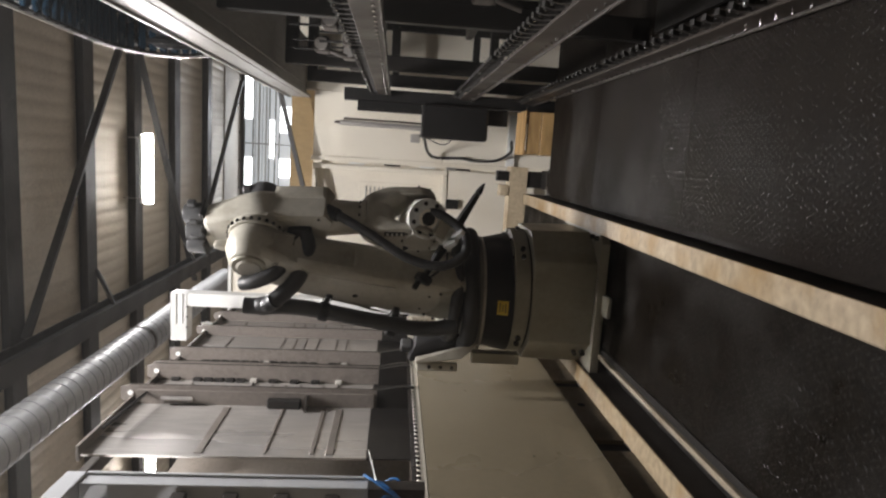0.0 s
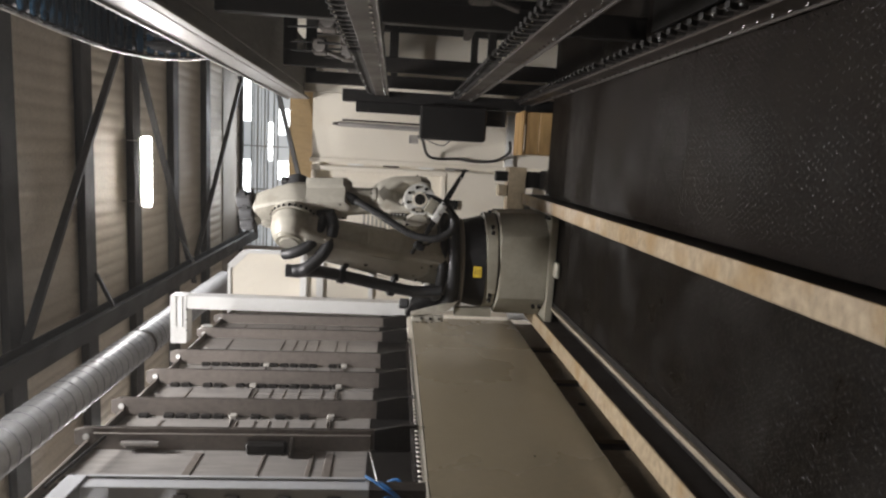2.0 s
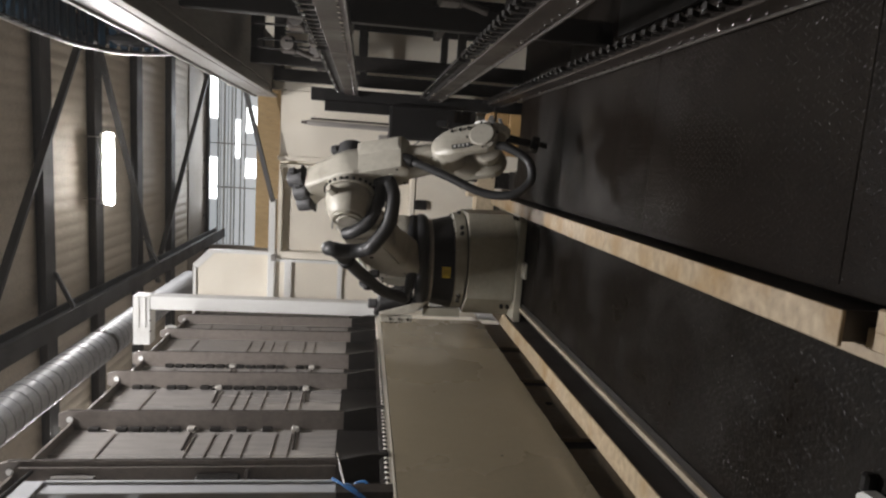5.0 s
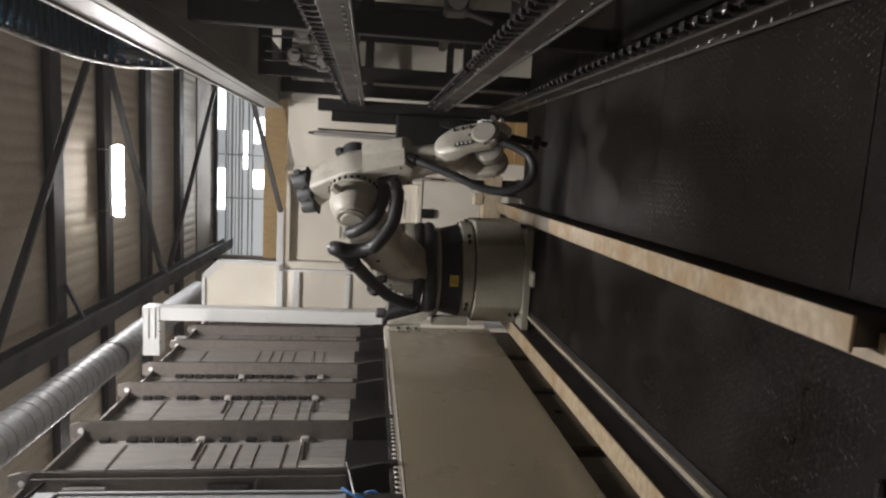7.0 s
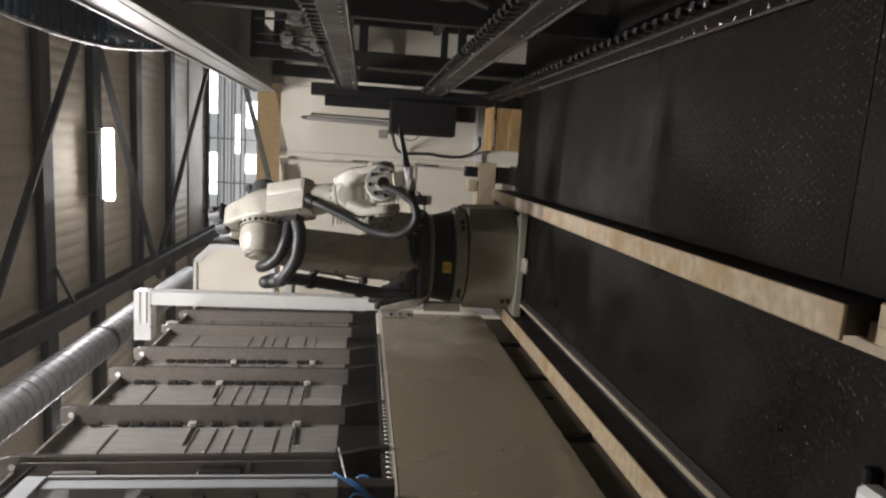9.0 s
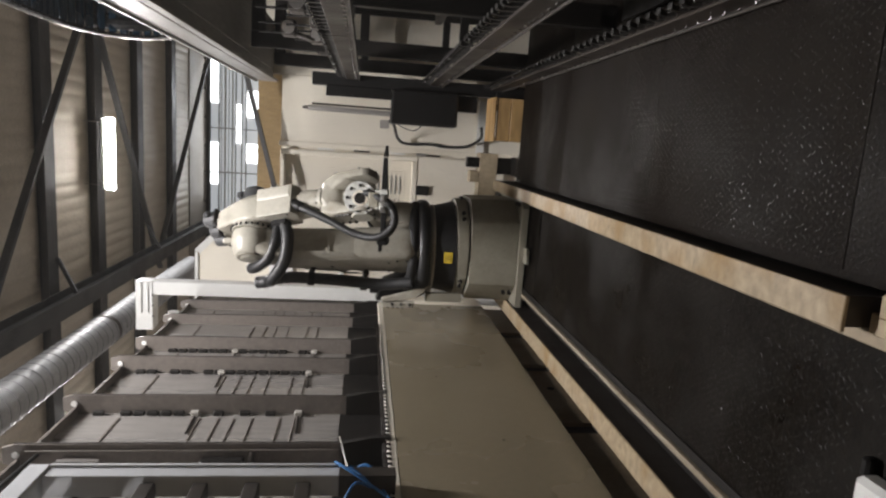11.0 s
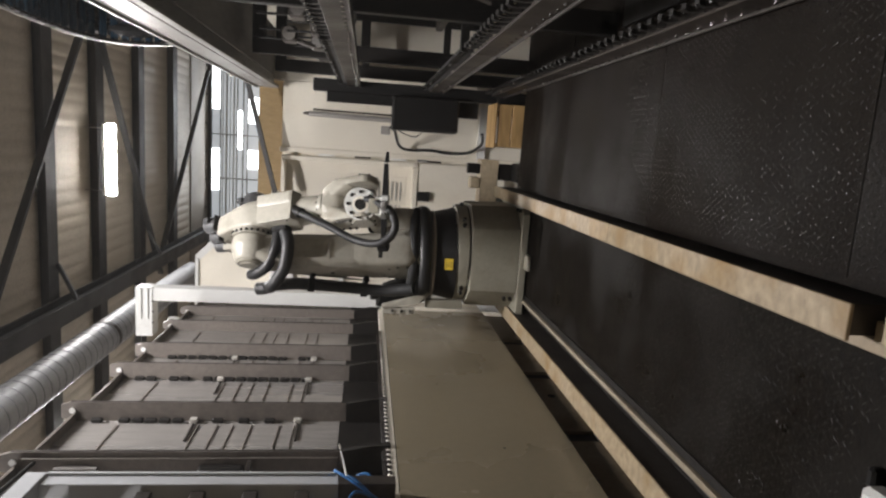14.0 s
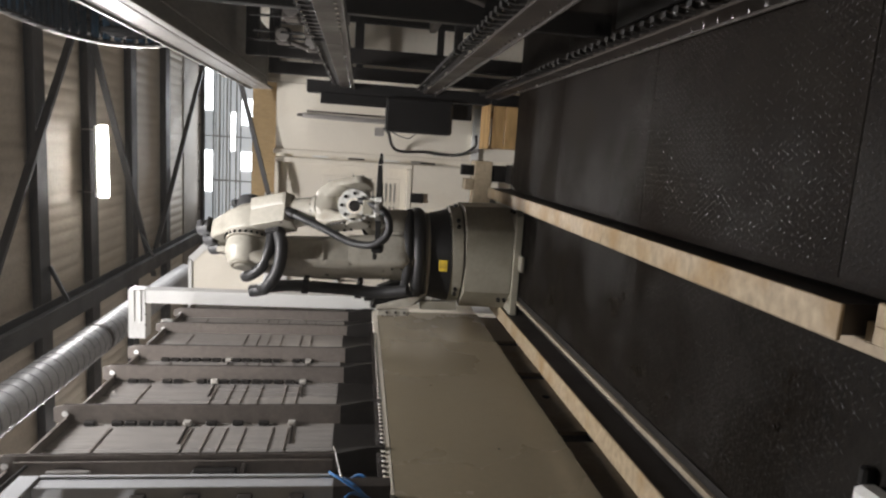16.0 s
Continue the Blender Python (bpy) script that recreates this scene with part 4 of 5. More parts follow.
def build_pedestal(rb):
    low, high = octagon(-0.43, 0.53, -0.445, 0.5, 0.19, 0.23), octagon(-0.425, 0.52, -0.435, 0.49, 0.19, 0.23)
    ped = part("pedestal", made(hull, [(x, y, 0.085) for x, y in low] + [(x, y, 0.522) for x, y in high], 0.012), M_ROBOT_D, rb, "grey-green painted eight-sided pedestal")
    part("base_plate", made(hull, [(x, y, z) for x, y in octagon(-0.5, 0.55, -0.475, 0.53, 0.07, 0.07) for z in (0.022, 0.084)], 0.006), M_ROBOT_D, rb)
    part("foot_tab", made(box, (0.06, -0.535, 0.03), (0.14, 0.12, 0.03), 0.006), M_ROBOT_D, rb)
    part("slide_shoe", made(span, (-0.34, -0.4, 0.001), (0.46, 0.45, 0.021)), M_DARK, rb)
    part("shoe_rail", made(span, (-0.49, -0.46, 0.001), (-0.35, 0.5, 0.021)), M_DARK2, rb)
    # bolt lugs at the foot, in pairs on the two front corners
    slope = Vector((0.77, -0.64, 0))
    bolts(ped, [(0.40, -0.31, 0.13 + 0.055 * k) for k in range(2)], slope, 0.019, 0.028)
    bolts(ped, [(-0.30, -0.40, 0.13 + 0.055 * k) for k in range(2)], (-0.5, -0.85, 0), 0.019, 0.03)
    bolts(ped, [(x, y, 0.085) for x in (-0.46, 0.51) for y in (-0.4, -0.3, 0.4, 0.46)], (0, 0, 1), 0.018, 0.025)
    part("seam", made(rod, (0.04, 0.02, 0.522), (0.04, 0.02, 0.532), 0.452, None, 48), M_DARK, rb)
    fl = part("ring_flange", made(rod, (0.04, 0.02, 0.533), (0.04, 0.02, 0.645), 0.468, 0.462, 48, 0.014), M_ROBOT_D, rb)
    for a in (-133, -125, -50, -42, -172, -8, 40):
        u = Vector((math.cos(radians(a)), math.sin(radians(a)), 0))
        bolts(fl, [Vector((0.04, 0.02, 0.585)) + u * 0.463], u, 0.019, 0.026)
    bolts(fl, [(0.04 + 0.44 * math.cos(radians(a)), 0.02 + 0.44 * math.sin(radians(a)), 0.645) for a in range(0, 360, 24)], (0, 0, 1), 0.011, 0.01)
    sb = part("side_bracket", made(hull, [(-0.27, -0.36, 0.84), (-0.3, -0.3, 0.84), (-0.33, -0.36, 0.9), (-0.36, -0.3, 0.9), (-0.45, -0.38, 1.3), (-0.46, -0.3, 1.3), (-0.42, -0.38, 1.3), (-0.42, -0.3, 1.3), (-0.4, -0.38, 0.98), (-0.4, -0.3, 0.98)], 0.008), M_ROBOT, rb, "cream side bracket with bolt holes")
    part("bracket_foot", made(span, (-0.5, -0.36, 0.999), (-0.44, -0.32, 1.29), 0.006), M_ROBOT, sb)
    part("bracket_stem", made(span, (-0.44, -0.34, 0.56), (-0.36, -0.26, 0.9), 0.006), M_ROBOT_D, sb)
    bolts(sb, [(-0.47, -0.361, z) for z in (1.04, 1.12, 1.2)], (0, -1, 0), 0.014, 0.01)
    drum = part("base_drum", made(rod, (0.025, 0, 0.646), (0.02, 0, 0.835), 0.444, 0.40, 48), M_BLACK, rb, "black base drum")
    st = part("warning_sticker", made(box, (0.0, 0, 0), (0.1, 0.006, 0.075), 0.002), M_YELLOW, drum, "yellow warning sticker")
    st.matrix_basis = pose(-0.005, -0.4285, 0.72, -13.0, 0, 0)
    for z, w in ((0.02, 0.07), (0.0, 0.05), (-0.02, 0.065)):
        ln = part("text_bar", made(box, (0.0, -0.0035, z), (w, 0.002, 0.007)), M_INK, drum)
        ln.matrix_basis = st.matrix_basis.copy()


def build_turret(rb):
    me = B()
    rod(me, (0, 0, 0.86), (0, 0, 0.93), 0.40, 0.37, 48, 0.01)
    hull(me, [((0, 0, 0.93), (0, 0, 1), 0.34, 0.01), ((O1 - 0.02, 0.1, ZS), (0, 1, 0), 0.2, 0.1)], 0.02)
    hull(me, [(-0.3, -0.28, 0.9), (0.25, -0.3, 0.9), (-0.3, 0.3, 0.9), (0.25, 0.3, 0.9), (-0.22, -0.2, 1.15), (0.05, -0.22, 1.15), (-0.22, 0.26, 1.12), (0.05, 0.26, 1.12)], 0.03)
    tu = part("turret", me, M_ROBOT, rb, "cream cast turret")
    ARM["turret"] = tu
    part("rim", made(rod, (0, 0, 0.838), (0, 0, 0.859), 0.43, None, 48, 0.005), M_ROBOT, tu)
    # shoulder gear, far side
    part("shoulder_gear", made(rod, (O1, 0.07, ZS), (O1, 0.3, ZS), 0.21, 0.19, 32, 0.02), M_ROBOT, tu)
    sg = part("balancer", made(rod, (0.05, 0.2, ZS + 0.16), (0.42, 0.2, ZS + 0.2), 0.15, 0.13, 28, 0.03), M_ROBOT, tu)
    part("balancer_ring", made(rod, (0.2, 0.2, ZS + 0.175), (0.28, 0.2, ZS + 0.185), 0.158, None, 28, 0.008), M_BLACK, tu)
    part("balancer_eye", made(rod, (0.42, 0.2, ZS + 0.2), (0.455, 0.2, ZS + 0.205), 0.05, None, 16, 0.006), M_ROBOT, tu)
    bolts(sg, [(0.43, 0.2 + 0.09 * math.cos(a), ZS + 0.2 + 0.09 * math.sin(a)) for a in [k * math.pi / 4 for k in range(8)]], (1, 0, 0), 0.01, 0.012)
    # turret motor
    mo = part("turret_motor", made(hull, [((-0.1, -0.3, 1.0), (0, 0, 1), 0.14, 0.02), ((-0.2, -0.36, 1.3), (0.2, 0.2, 1), 0.115, 0.02)], 0.015), M_BLACK, tu, "black servo motor")
    part("motor_sticker", made(box, (-0.2, -0.474, 1.2), (0.075, 0.006, 0.06), 0.001, None), M_YELLOW, mo, "yellow sticker")
    part("motor_plug", made(box, (-0.2, -0.36, 1.36), (0.08, 0.08, 0.09), 0.012), M_MOTOR, mo)
    part("skirt", made(hull, [((0, 0, 0.87), (0, 0, 1), 0.405, 0.008), ((-0.12, -0.1, 1.0), (0, 0, 1), 0.3, 0.01)], 0.01), M_ROBOT, tu)
    # loose cable wreath round the turret
    part("cable_wreath", made(hose, [(-0.2, -0.36, 0.98), (0.05, -0.42, 0.94), (0.3, -0.3, 0.94), (0.41, -0.02, 0.94), (0.36, 0.25, 0.94), (0.15, 0.38, 0.95)], 0.062, 12, 6), M_RUBBER, tu)
    part("cable_wreath", made(hose, [(-0.1, -0.34, 1.1), (0.12, -0.4, 1.06), (0.36, -0.25, 1.04), (0.42, 0.06, 1.04), (0.34, 0.3, 1.02)], 0.045, 12, 6), M_RUBBER, tu)


def build_lower_arm(rb):
    bm = B()
    hull(bm, [((0.0, -0.11, 0), (0, 1, 0), 0.235, 0.135), ((-0.015, -0.165, 0.45), (0, 1, 0), 0.185, 0.135)], 0.045, 3)
    hull(bm, [((-0.015, -0.165, 0.45), (0, 1, 0), 0.184, 0.134), ((-0.005, -0.225, L1 - 0.22), (0, 1, 0), 0.15, 0.125)], 0.05, 3)
    hull(bm, [((-0.005, -0.225, L1 - 0.22), (0, 1, 0), 0.149, 0.124), ((0, -0.21, L1), (0, 1, 0), 0.15, 0.08)], 0.04, 3)
    la = part("lower_arm", bm, M_ROBOT, rb, "cream cast lower arm")
    ARM["lower"] = la
    part("shoulder_cap", made(rod, (0, -0.275, 0), (0, -0.246, 0), 0.17, 0.185, 32, 0.01), M_ROBOT_D, la)
    part("web_band", made(hull, [((-0.01, -0.205, 0.70), (0, 0, 1), 0.02, 0.012), (0.168, -0.1, 0.69), (0.168, -0.1, 0.71), (0.166, -0.3, 0.69), (0.166, -0.3, 0.71)]), M_ROBOT, la)
    hub = part("elbow_hub", made(hull, [((0, -0.135, L1), (0, 1, 0), 0.166, 0.014), ((0, -0.215, L1), (0, 1, 0), 0.172, 0.02), ((-0.005, -0.325, L1 + 0.005), (0, 1, 0), 0.125, 0.012)], 0.02, 2), M_ROBOT, la)
    part("hub_ring", made(rod, (-0.005, -0.352, L1 + 0.005), (-0.005, -0.338, L1 + 0.005), 0.108, 0.115, 32, 0.005), M_ROBOT_D, hub)
    part("hub_cap", made(rod, (-0.005, -0.362, L1 + 0.005), (-0.005, -0.353, L1 + 0.005), 0.07, 0.08, 28, 0.003), M_ROBOT, hub)
    part("lift_lug", made(hull, [((-0.05, -0.2, L1 + 0.17), (0, 1, 0), 0.03, 0.025), ((-0.06, -0.2, L1 + 0.215), (0, 1, 0), 0.022, 0.02)], 0.006), M_ROBOT, hub)
    bolts(la, [(0.165 * math.cos(a), -0.276, 0.165 * math.sin(a)) for a in [k * math.pi / 6 for k in range(12)]], (0, -1, 0), 0.011, 0.01)
    bolts(la, [(-0.06, -0.315, z) for z in (0.62, 0.78)], (0, -1, 0), 0.02, 0.012)
    nm = part("name_plate", made(box, (-0.03, -0.305, 0.5), (0.05, 0.005, 0.075), 0.001), M_INK, la, "small dark plate")
    part("plate_bar", made(box, (-0.03, -0.309, 0.5), (0.02, 0.003, 0.05)), M_LABEL, nm)
    part("hose_run", made(hose, [(0.02, -0.42, -0.1), (-0.12, -0.42, 0.12), (-0.19, -0.4, 0.45), (-0.21, -0.4, 0.75), (-0.22, -0.41, 0.95), (-0.225, -0.44, 1.1), (-0.2, -0.48, 1.17)]
                          + [(0.2 * math.cos(radians(a)), -0.5, L1 + 0.2 * math.sin(radians(a))) for a in (-142, -124, -105)], 0.052, 14, 6, 0.002), M_RUBBER, la, "thick black cable hose")
    for z in (0.3, 0.78):
        part("hose_clamp", made(rod, (-0.2 - 0.015 * z, -0.402, z - 0.03), (-0.203 - 0.015 * z, -0.402, z + 0.03), 0.066, None, 18, 0.006), M_BLACK, la)
        part("clamp_arm", made(span, (-0.2, -0.36, z - 0.02), (-0.1, -0.3, z + 0.02), 0.004), M_DARK, la)


def build_forearm(rb):
    bm = B()
    hull(bm, [(-0.34, FY - 0.14, UP - 0.09), (-0.34, FY + 0.03, UP - 0.09), (-0.34, FY - 0.14, UP + 0.09), (-0.34, FY + 0.03, UP + 0.09),
              ((0.0, FY - 0.04, 0.0), (0, 1, 0), 0.175, 0.105), (0.3, FY - 0.12, UP - 0.115), (0.3, FY + 0.12, UP - 0.115), (0.3, FY - 0.12, UP + 0.11), (0.3, FY + 0.12, UP + 0.11)], 0.035, 3)
    fa = part("forearm", bm, M_ROBOT, rb, "cream cast forearm")
    ARM["upper"] = fa
    ring = part("bearing_ring", made(rod, (0, -0.12, 0), (0, -0.065, 0), 0.178, None, 40, 0.006), M_ROBOT, fa)
    bolts(ring, [(0.179 * math.cos(a), -0.093, 0.179 * math.sin(a)) for a in [k * math.pi / 12 for k in range(24)]], (0, -1, 0), 0.012, 0.02)
    # drive motors on the rear end
    for my, mz, l, r in ((FY - 0.02, 0.035, 0.11, 0.072), (FY - 0.09, -0.05, 0.1, 0.07), (FY - 0.15, -0.12, 0.1, 0.062)):
        mo = part("drive_motor", made(hull, [((-0.37, my, mz), (1, 0, 0), r, 0.02), ((-0.35 - l, my, mz), (1, 0, 0), r * 0.92, 0.02)], 0.012), M_MOTOR, fa, "dark grey servo motor")
        part("motor_plug", made(box, (-0.34 - l * 0.7, my + 0.01, mz + r + 0.012), (0.055, 0.045, 0.045), 0.008), M_MOTOR, mo)
        part("motor_flange", made(box, (-0.352, my, mz), (0.02, 2 * r - 0.004, 2 * r - 0.004), 0.006), M_DARK, mo)
    part("motor_bridge", made(hull, [(-0.34, FY - 0.16, -0.15), (-0.34, FY - 0.05, -0.15), (-0.34, FY - 0.16, -0.03), (-0.34, FY - 0.05, -0.03), (-0.22, FY - 0.1, -0.13), (-0.22, FY - 0.05, -0.13), (-0.22, FY - 0.1, -0.05)], 0.01), M_ROBOT, fa)
    dome = part("elbow_motor", made(hull, [((0.01, FY + 0.085, 0.03), (0, 1, 0), 0.115, 0.02), ((0.01, FY + 0.16, 0.03), (0, 1, 0), 0.108, 0.02), ((0.01, FY + 0.195, 0.03), (0, 1, 0), 0.07, 0.01)], 0.012), M_MOTOR, fa, "dark grey elbow motor")
    part("motor_plug", made(box, (-0.09, FY + 0.13, 0.1), (0.06, 0.06, 0.07), 0.012), M_MOTOR, dome)
    cover = part("cover_box", made(hull, [(0.1, FY - 0.13, -0.1), (0.1, FY + 0.13, -0.1), (0.1, FY - 0.13, 0.15), (0.1, FY + 0.13, 0.15),
                                          (0.42, FY - 0.13, -0.1), (0.42, FY + 0.13, -0.1), (0.48, FY - 0.125, 0.08), (0.48, FY + 0.125, 0.08), (0.44, FY - 0.13, 0.15), (0.44, FY + 0.13, 0.15)], 0.008), M_ROBOT, fa, "cream sheet cover box")
    part("cover_fold", made(hull, [(0.11, FY + 0.02, 0.15), (0.43, FY + 0.02, 0.15), (0.11, FY + 0.125, 0.15), (0.43, FY + 0.125, 0.15), (0.14, FY + 0.05, 0.162), (0.41, FY + 0.05, 0.162), (0.14, FY + 0.115, 0.162), (0.41, FY + 0.115, 0.162)], 0.002), M_ROBOT, cover)
    bolts(cover, [(x, FY - 0.131, z) for x in (0.13, 0.4) for z in (-0.07, 0.12)], (0, -1, 0), 0.009, 0.006)
    tube = part("forearm_tube", made(hull, [((0.32, FY, UP), (1, 0, 0), 0.132, 0.01), ((0.66, FY, UP), (1, 0, 0), 0.105, 0.01)], 0.012, 3), M_ROBOT, fa)
    part("tube_collar", made(rod, (0.655, FY, UP), (0.695, FY, UP), 0.118, 0.118, 36, 0.008), M_ROBOT, fa)
    bolts(tube, [(0.654, FY + 0.108 * math.cos(a), UP + 0.108 * math.sin(a)) for a in [k * math.pi / 6 for k in range(12)]], (-1, 0, 0), 0.009, 0.01)
    # hoses
    part("elbow_loop", made(hose, [(0.30, -0.07, 0.0), (0.33, -0.2, -0.02), (0.27, -0.38, -0.09)] + [(0.2 * math.cos(radians(a)), -0.5, 0.2 * math.sin(radians(a))) for a in (-48, -68, -86, -105)], 0.052, 14, 6, 0.002), M_RUBBER, fa, "thick black cable hose")
    part("elbow_hose", made(hose, [(0.24, -0.07, 0.0), (0.23, -0.22, 0.0), (0.15, -0.36, -0.03), (0.03, -0.41, -0.06), (-0.06, -0.4, -0.1)], 0.045, 14, 6, 0.002), M_RUBBER, fa, "thick black cable hose")
    part("hose_clamp", made(box, (0.27, -0.075, 0.0), (0.15, 0.06, 0.11), 0.012), M_BLACK, fa)
    part("wrist_hose", made(hose, [(0.45, 0.03, 0.1), (0.56, -0.03, 0.1), (0.76, -0.14, 0.05), (0.98, -0.27, 0.0), (1.18, -0.32, 0.0), (1.32, -0.25, 0.03), (1.32, -0.12, 0.08), (1.2, -0.02, 0.12), (1.1, 0.02, 0.13)], 0.03, 12, 8, 0.0015), M_RUBBER, fa, "black cable hose to the gripper")
    part("hose_gland", made(rod, (0.43, 0.045, 0.1), (0.52, -0.005, 0.1), 0.044, None, 14, 0.006), M_BLACK, fa)


def build_fork(rb):
    """The rolling wrist fork; its x runs along the forearm, its swivel pins along y."""
    n = L2 - 0.7
    yoke = B()
    hull(yoke, [((0.0, 0, 0), (1, 0, 0), 0.116, 0.004), ((0.07, 0.06, 0), (0, 1, 0), 0.10, 0.05), ((0.07, -0.06, 0), (0, 1, 0), 0.10, 0.05)], 0.015)
    for s in (-1, 1):
        hull(yoke, [((0.05, 0.09 * s, 0), (0, 1, 0), 0.10, 0.05), ((0.17, 0.155 * s, 0), (0, 1, 0), 0.115, 0.032)], 0.018)
        hull(yoke, [((0.17, 0.155 * s, 0), (0, 1, 0), 0.1145, 0.0315), ((n, 0.155 * s, 0), (0, 1, 0), 0.118, 0.033)], 0.018)
    fk = part("wrist_fork", yoke, M_ROBOT, rb, "cream forked wrist with a type plate")
    ARM["fork"] = fk
    for s in (-1, 1):
        part("pin_cover", made(rod, (n, 0.189 * s, 0), (n, 0.205 * s, 0), 0.092, 0.085, 28, 0.006), M_ROBOT, fk)
        bolts(fk, [(n + 0.104 * math.cos(a), 0.189 * s, 0.104 * math.sin(a)) for a in [k * math.pi / 4 for k in range(8)]], (0, s, 0), 0.008, 0.008)
        bolts(fk, [(0.12 + 0.06 * k, 0.178 * s + 0.004 * k * s, -0.07) for k in range(3)], (0, s, 0), 0.012, 0.02)
        pl = part("type_plate", made(box, (0.18, 0.189 * s, 0.065), (0.13, 0.005, 0.036), 0.001), M_INK, fk, "dark type plate")
        for k in range(4):
            part("plate_bar", made(box, (0.135 + 0.03 * k, 0.193 * s, 0.065), (0.014, 0.003, 0.02)), M_LABEL, pl)


def build_wrist(rb):
    w = part("wrist", made(hull, [((0, 0, 0), (0, 0, 1), 0.1, 0.09), ((0.12, 0, 0), (1, 0, 0), 0.115, 0.01)], 0.012), M_ROBOT, rb, "cream wrist unit")
    ARM["wrist"] = w
    fl = part("tool_flange", made(rod, (0.131, 0, 0), (0.18, 0, 0), 0.132, None, 40, 0.006), M_LABEL, w, "round tool flange with bolts")
    bolts(fl, [(0.18, 0.1 * math.cos(a), 0.1 * math.sin(a)) for a in [k * math.pi / 4 for k in range(8)]], (1, 0, 0), 0.015, 0.009)
    part("flange_rim", made(rod, (0.18, 0, 0), (0.187, 0, 0), 0.062, None, 24, 0.002), M_WHITE, fl)
    part("flange_bore", made(rod, (0.1871, 0, 0), (0.1885, 0, 0), 0.045, None, 24), M_DARK, fl)
    # gripper arm
    part("adapter", made(span, (0.1805, -0.06, 0.07), (0.22, 0.06, 0.15), 0.006), M_ROBOT_D, w, "pale grey adapter block")
    part("bracket", made(span, (0.13, -0.075, 0.1), (0.19, 0.075, 0.145), 0.005), M_LABEL, w)
    ga = part("gripper_bar", made(hull, [(0.13, -0.33, 0.155), (0.18, -0.33, 0.155), (0.13, -0.33, 0.185), (0.18, -0.33, 0.185), (0.12, 0.0, 0.147), (0.19, 0.0, 0.147), (0.12, 0.0, 0.2), (0.19, 0.0, 0.2),
                                          (0.13, 0.3, 0.155), (0.18, 0.3, 0.155), (0.13, 0.3, 0.185), (0.18, 0.3, 0.185)], 0.004), M_BLACK, w, "long black gripper bar")
    part("centre_block", made(box, (0.16, 0.0, 0.172), (0.085, 0.17, 0.062), 0.006), M_LABEL, ga, "pale grey centre block")
    part("finger", made(hull, [(0.13, -0.34, 0.155), (0.18, -0.34, 0.155), (0.13, -0.42, 0.17), (0.17, -0.42, 0.17), (0.13, -0.34, 0.19), (0.18, -0.34, 0.19), (0.14, -0.42, 0.185)], 0.0), M_BLACK, ga)
    jaw = part("jaw", made(span, (0.1, 0.301, 0.13), (0.21, 0.36, 0.22), 0.012), M_BLACK, ga)
    part("jaw_tip", made(span, (0.14, 0.361, 0.14), (0.18, 0.42, 0.17), 0.006), M_DARK, jaw)
    part("clamp_jaw", made(hull, [(0.201, -0.05, 0.15), (0.201, 0.04, 0.15), (0.201, -0.05, 0.2), (0.201, 0.04, 0.2), (0.3, -0.05, 0.16), (0.3, -0.02, 0.16), (0.3, -0.05, 0.19), (0.3, -0.02, 0.19)], 0.004), M_MACHINED, w, "bright alloy clamp jaw")
    part("clamp_jaw", made(hull, [(0.201, 0.06, 0.15), (0.201, 0.1, 0.15), (0.201, 0.06, 0.2), (0.201, 0.1, 0.2), (0.29, 0.02, 0.16), (0.29, 0.045, 0.16), (0.29, 0.02, 0.19), (0.29, 0.045, 0.19)], 0.004), M_MACHINED, w, "bright alloy clamp jaw")
    part("air_line", made(hose, [(0.15, 0.1, 0.22), (0.12, 0.16, 0.26), (0.08, 0.26, 0.25), (0.12, 0.31, 0.2)], 0.008, 8, 6), M_RUBBER, w)


def build_robot():
    rb = thing("industrial_robot", "grey-white six-axis industrial robot arm on a sliding pedestal", "robot", pose(RX, RY, 0))
    build_pedestal(rb)
    build_turret(rb)
    build_lower_arm(rb)
    build_forearm(rb)
    build_fork(rb)
    build_wrist(rb)
    for ob in ARM["wrist"].children:
        if ob.name.split(".")[0] in ("bracket", "gripper_bar", "clamp_jaw", "air_line"):
            ob.location = (0.02, 0, 0.02)
    # even shading on the flat faces of the castings
    for ob in rb.children_recursive:
        if ob.type == "MESH" and 12 < len(ob.data.polygons) and not ob.name.startswith(("bolt", "hose", "elbow_loop", "elbow_hose", "wrist_hose", "cable")):
            ob.modifiers.new("even_normals", "WEIGHTED_NORMAL").keep_sharp = True
    return rb


robot = build_robot()


# ---- movement ----
SLIDE = [(0.0, -1.33), (0.5, -0.85), (1.0, -0.33), (1.5, -0.045), (2.0, 0.0), (9.0, 0.0), (16.0, 0.0)]
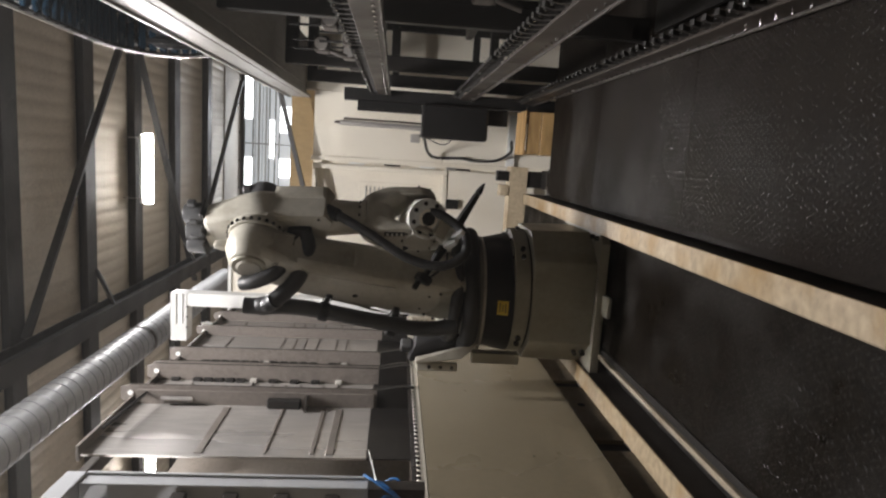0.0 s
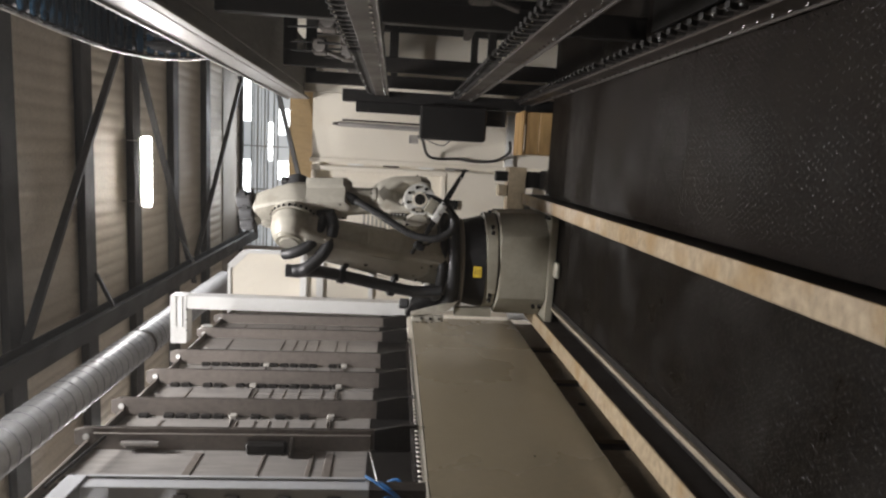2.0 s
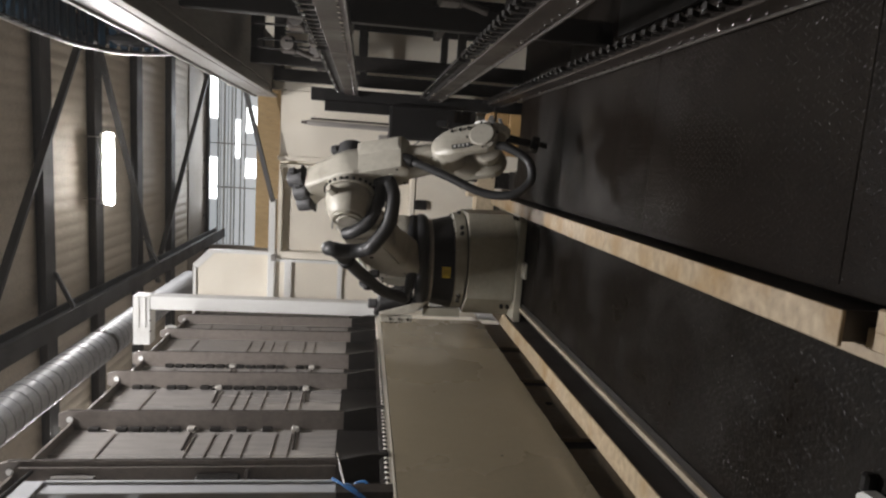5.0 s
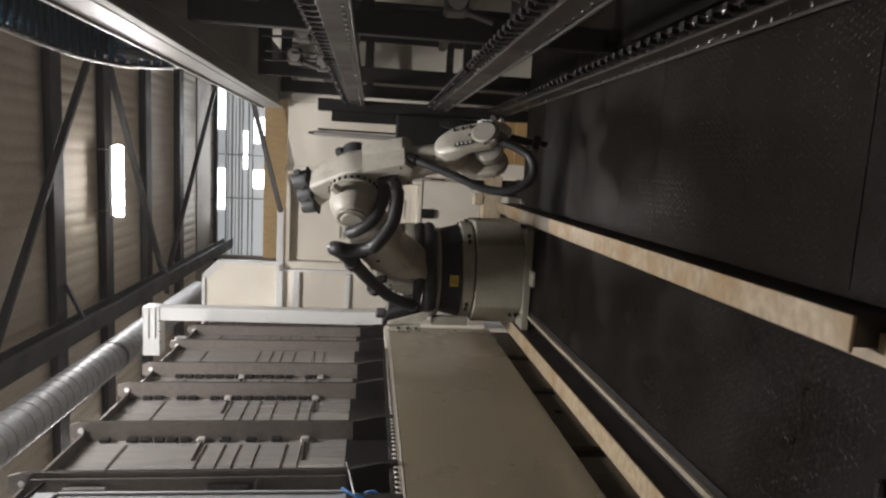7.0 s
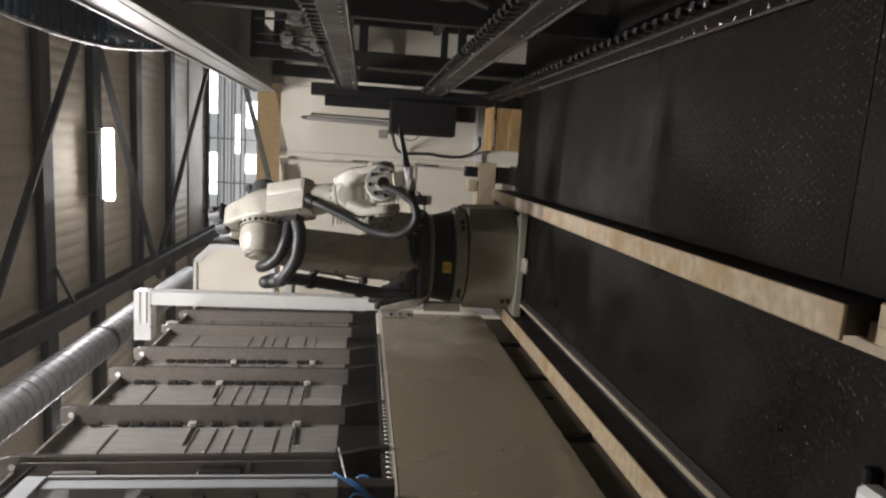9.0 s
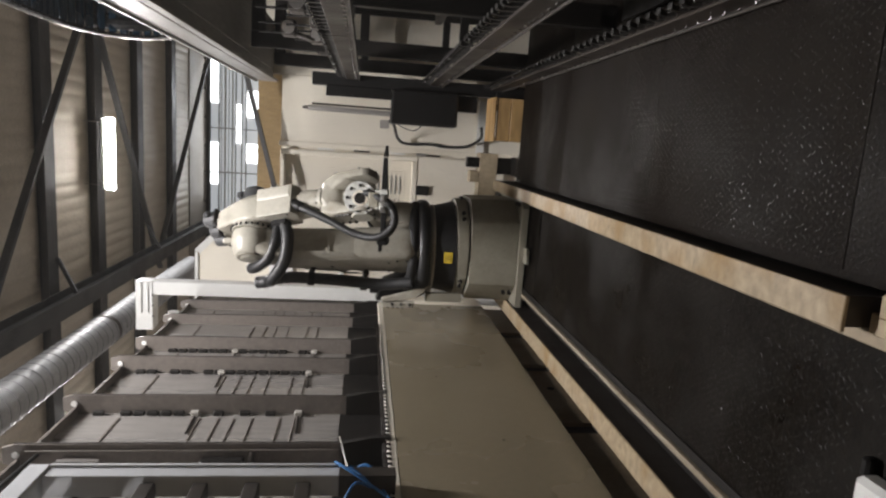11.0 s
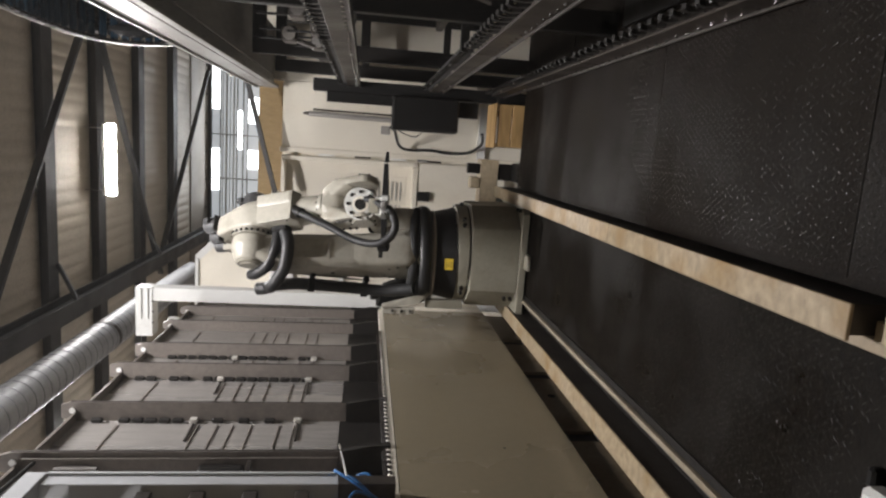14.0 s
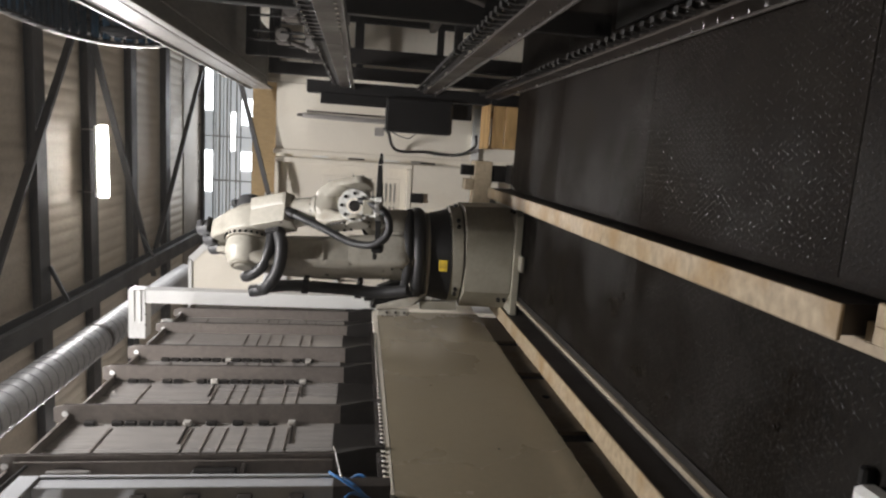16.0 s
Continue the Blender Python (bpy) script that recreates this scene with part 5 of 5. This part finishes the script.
# seconds; turret, lower arm, forearm in degrees
JOINTS = [
    (0.0, -43.5, 20.5, 86.5),
    (1.2, -47.0, 22.0, 85.2),
    (2.0, -48.8, 24.8, 85.2),
    (2.5, -49.5, 31.5, 84.2),
    (2.8, -50.0, 39.5, 87.5),
    (3.1, -52.0, 45.0, 90.0),
    (3.5, -58.0, 53.0, 88.5),
    (4.0, -58.5, 63.5, 71.0),
    (4.2, -58.0, 67.5, 69.0),
    (4.7, -56.5, 69.5, 68.0),
    (6.4, -53.0, 69.0, 69.5),
    (7.0, -52.0, 68.0, 69.5),
    (7.6, -61.5, 68.5, 67.0),
    (8.0, -63.5, 68.7, 67.5),
    (8.3, -63.0, 65.8, 73.0),
    (8.6, -59.8, 46.3, 83.0),
    (8.8, -59.8, 39.5, 70.5),
    (9.0, -60.8, 29.1, 62.9),
    (9.2, -60.0, 17.7, 60.9),
    (9.6, -59.2, 12.5, 62.4),
    (10.2, -59.0, 11.9, 62.8),
    (16.0, -59.0, 11.9, 62.8),
]
# seconds; the way the tool flange faces, and the way the gripper bar points
TOOL = [
    (0.0, (0.1, -0.93, -0.3), (-0.8, 0.0, 0.55)),
    (1.5, (0.15, -0.97, -0.15), (-0.82, 0.0, 0.5)),
    (2.4, (0.15, -1, 0), (-0.85, 0, 0.45)),
    (2.8, (0.5, -0.87, 0), (-0.7, -0.4, -0.1)),
    (3.0, (0.75, -0.65, 0), (-0.5, -0.5, -0.5)),
    (3.2, (0.96, -0.25, 0), (-0.2, -0.6, -0.75)),
    (3.5, (1, -0.05, 0), (0, -0.6, -0.8)),
    (4.0, (0.95, 0.2, -0.2), (-0.15, -0.2, -0.95)),
    (8.3, (0.95, 0.2, -0.2), (-0.15, -0.2, -0.95)),
    (8.5, (1, 0, 0), (0, -0.5, -0.8)),
    (8.7, (0.93, -0.35, 0), (-0.3, -0.8, -0.5)),
    (8.9, (0.5, -0.87, 0), (-0.8, -0.45, -0.3)),
    (9.2, (0.0, -1, 0), (-1, 0, 0.05)),
    (9.8, (-0.06, -1, 0.16), (-1, 0, 0)),
    (16.0, (-0.06, -1, 0.16), (-1, 0, 0)),
]
# seconds; places along the track of the way-cover sections that slide
COVER_STEPS = {
    "b": [(0.0, 5.02), (0.7, 4.96), (2.0, 4.89), (16.0, 4.89)],
    "c": [(0.0, 4.92), (0.7, 4.72), (1.4, 4.45), (2.0, 4.27), (2.8, 4.13), (3.4, 4.11), (16.0, 4.11)],
    "d": [(0.0, 4.43), (0.7, 4.17), (1.4, 3.93), (2.0, 3.77), (2.8, 3.52), (3.4, 3.42), (3.8, 3.41), (16.0, 3.41)],
}


# seconds; the roll of the wrist fork about the forearm, in degrees
ROLL = [(0.0, 0.0), (2.4, 0.0), (3.2, 70.0), (4.0, 88.0), (8.3, 88.0), (8.7, 60.0), (9.2, 0.0), (16.0, 0.0)]


def between(table, t):
    for a, b in zip(table, table[1:]):
        if t <= b[0]:
            return a, b, (t - a[0]) / (b[0] - a[0])
    return table[-1], table[-1], 0.0


def joints_at(t):
    a, b, k = between(JOINTS, t)
    return [p + (q - p) * k for p, q in zip(a[1:], b[1:])]


def tool_turn(row):
    n = Vector(row[1]).normalized()
    b = Vector(row[2])
    b = (b - n * b.dot(n)).normalized()
    return Matrix((n, b, n.cross(b))).transposed().to_quaternion()


def joint_poses(t):
    rows = [joints_at(min(16.0, max(0.0, t + d))) for d in (-0.08, 0.0, 0.08)]
    a1, a2, a3 = [sum(r[i] for r in rows) / 3 for i in range(3)]
    turret = pose(0, 0, 0, 0, 0, a1)
    lower = turret @ pose(O1, 0, ZS, 0, a2, 0)
    elbow = lower @ Matrix.Translation((0, 0, L1))
    upper = Matrix.Translation(elbow.translation) @ turret @ pose(0, 0, 0, 0, a3, 0)
    a, b, k = between(ROLL, t)
    fork = upper @ pose(0.7, FY, UP, a[1] + (b[1] - a[1]) * k, 0, 0)
    a, b, k = between(TOOL, t)
    turn = tool_turn(a).slerp(tool_turn(b), k)
    wrist = Matrix.Translation(upper @ Vector((L2, FY, UP))) @ turn.to_matrix().to_4x4()
    return {"turret": turret, "lower": lower, "upper": upper, "fork": fork, "wrist": wrist}


def motions():
    walk(robot, [(t, pose(RX, RY + d, 0)) for t, d in SLIDE])
    steps = [round(0.1 * i, 1) for i in range(161)]
    found = [(t, joint_poses(t)) for t in steps]
    for key, ob in ARM.items():
        walk(ob, [(t, p[key]) for t, p in found])
    for key, rows in COVER_STEPS.items():
        walk(COVERS[key][0], [(t, pose(-1.76, y, 1.28, 0, -0.5, 0)) for t, y in rows])


motions()
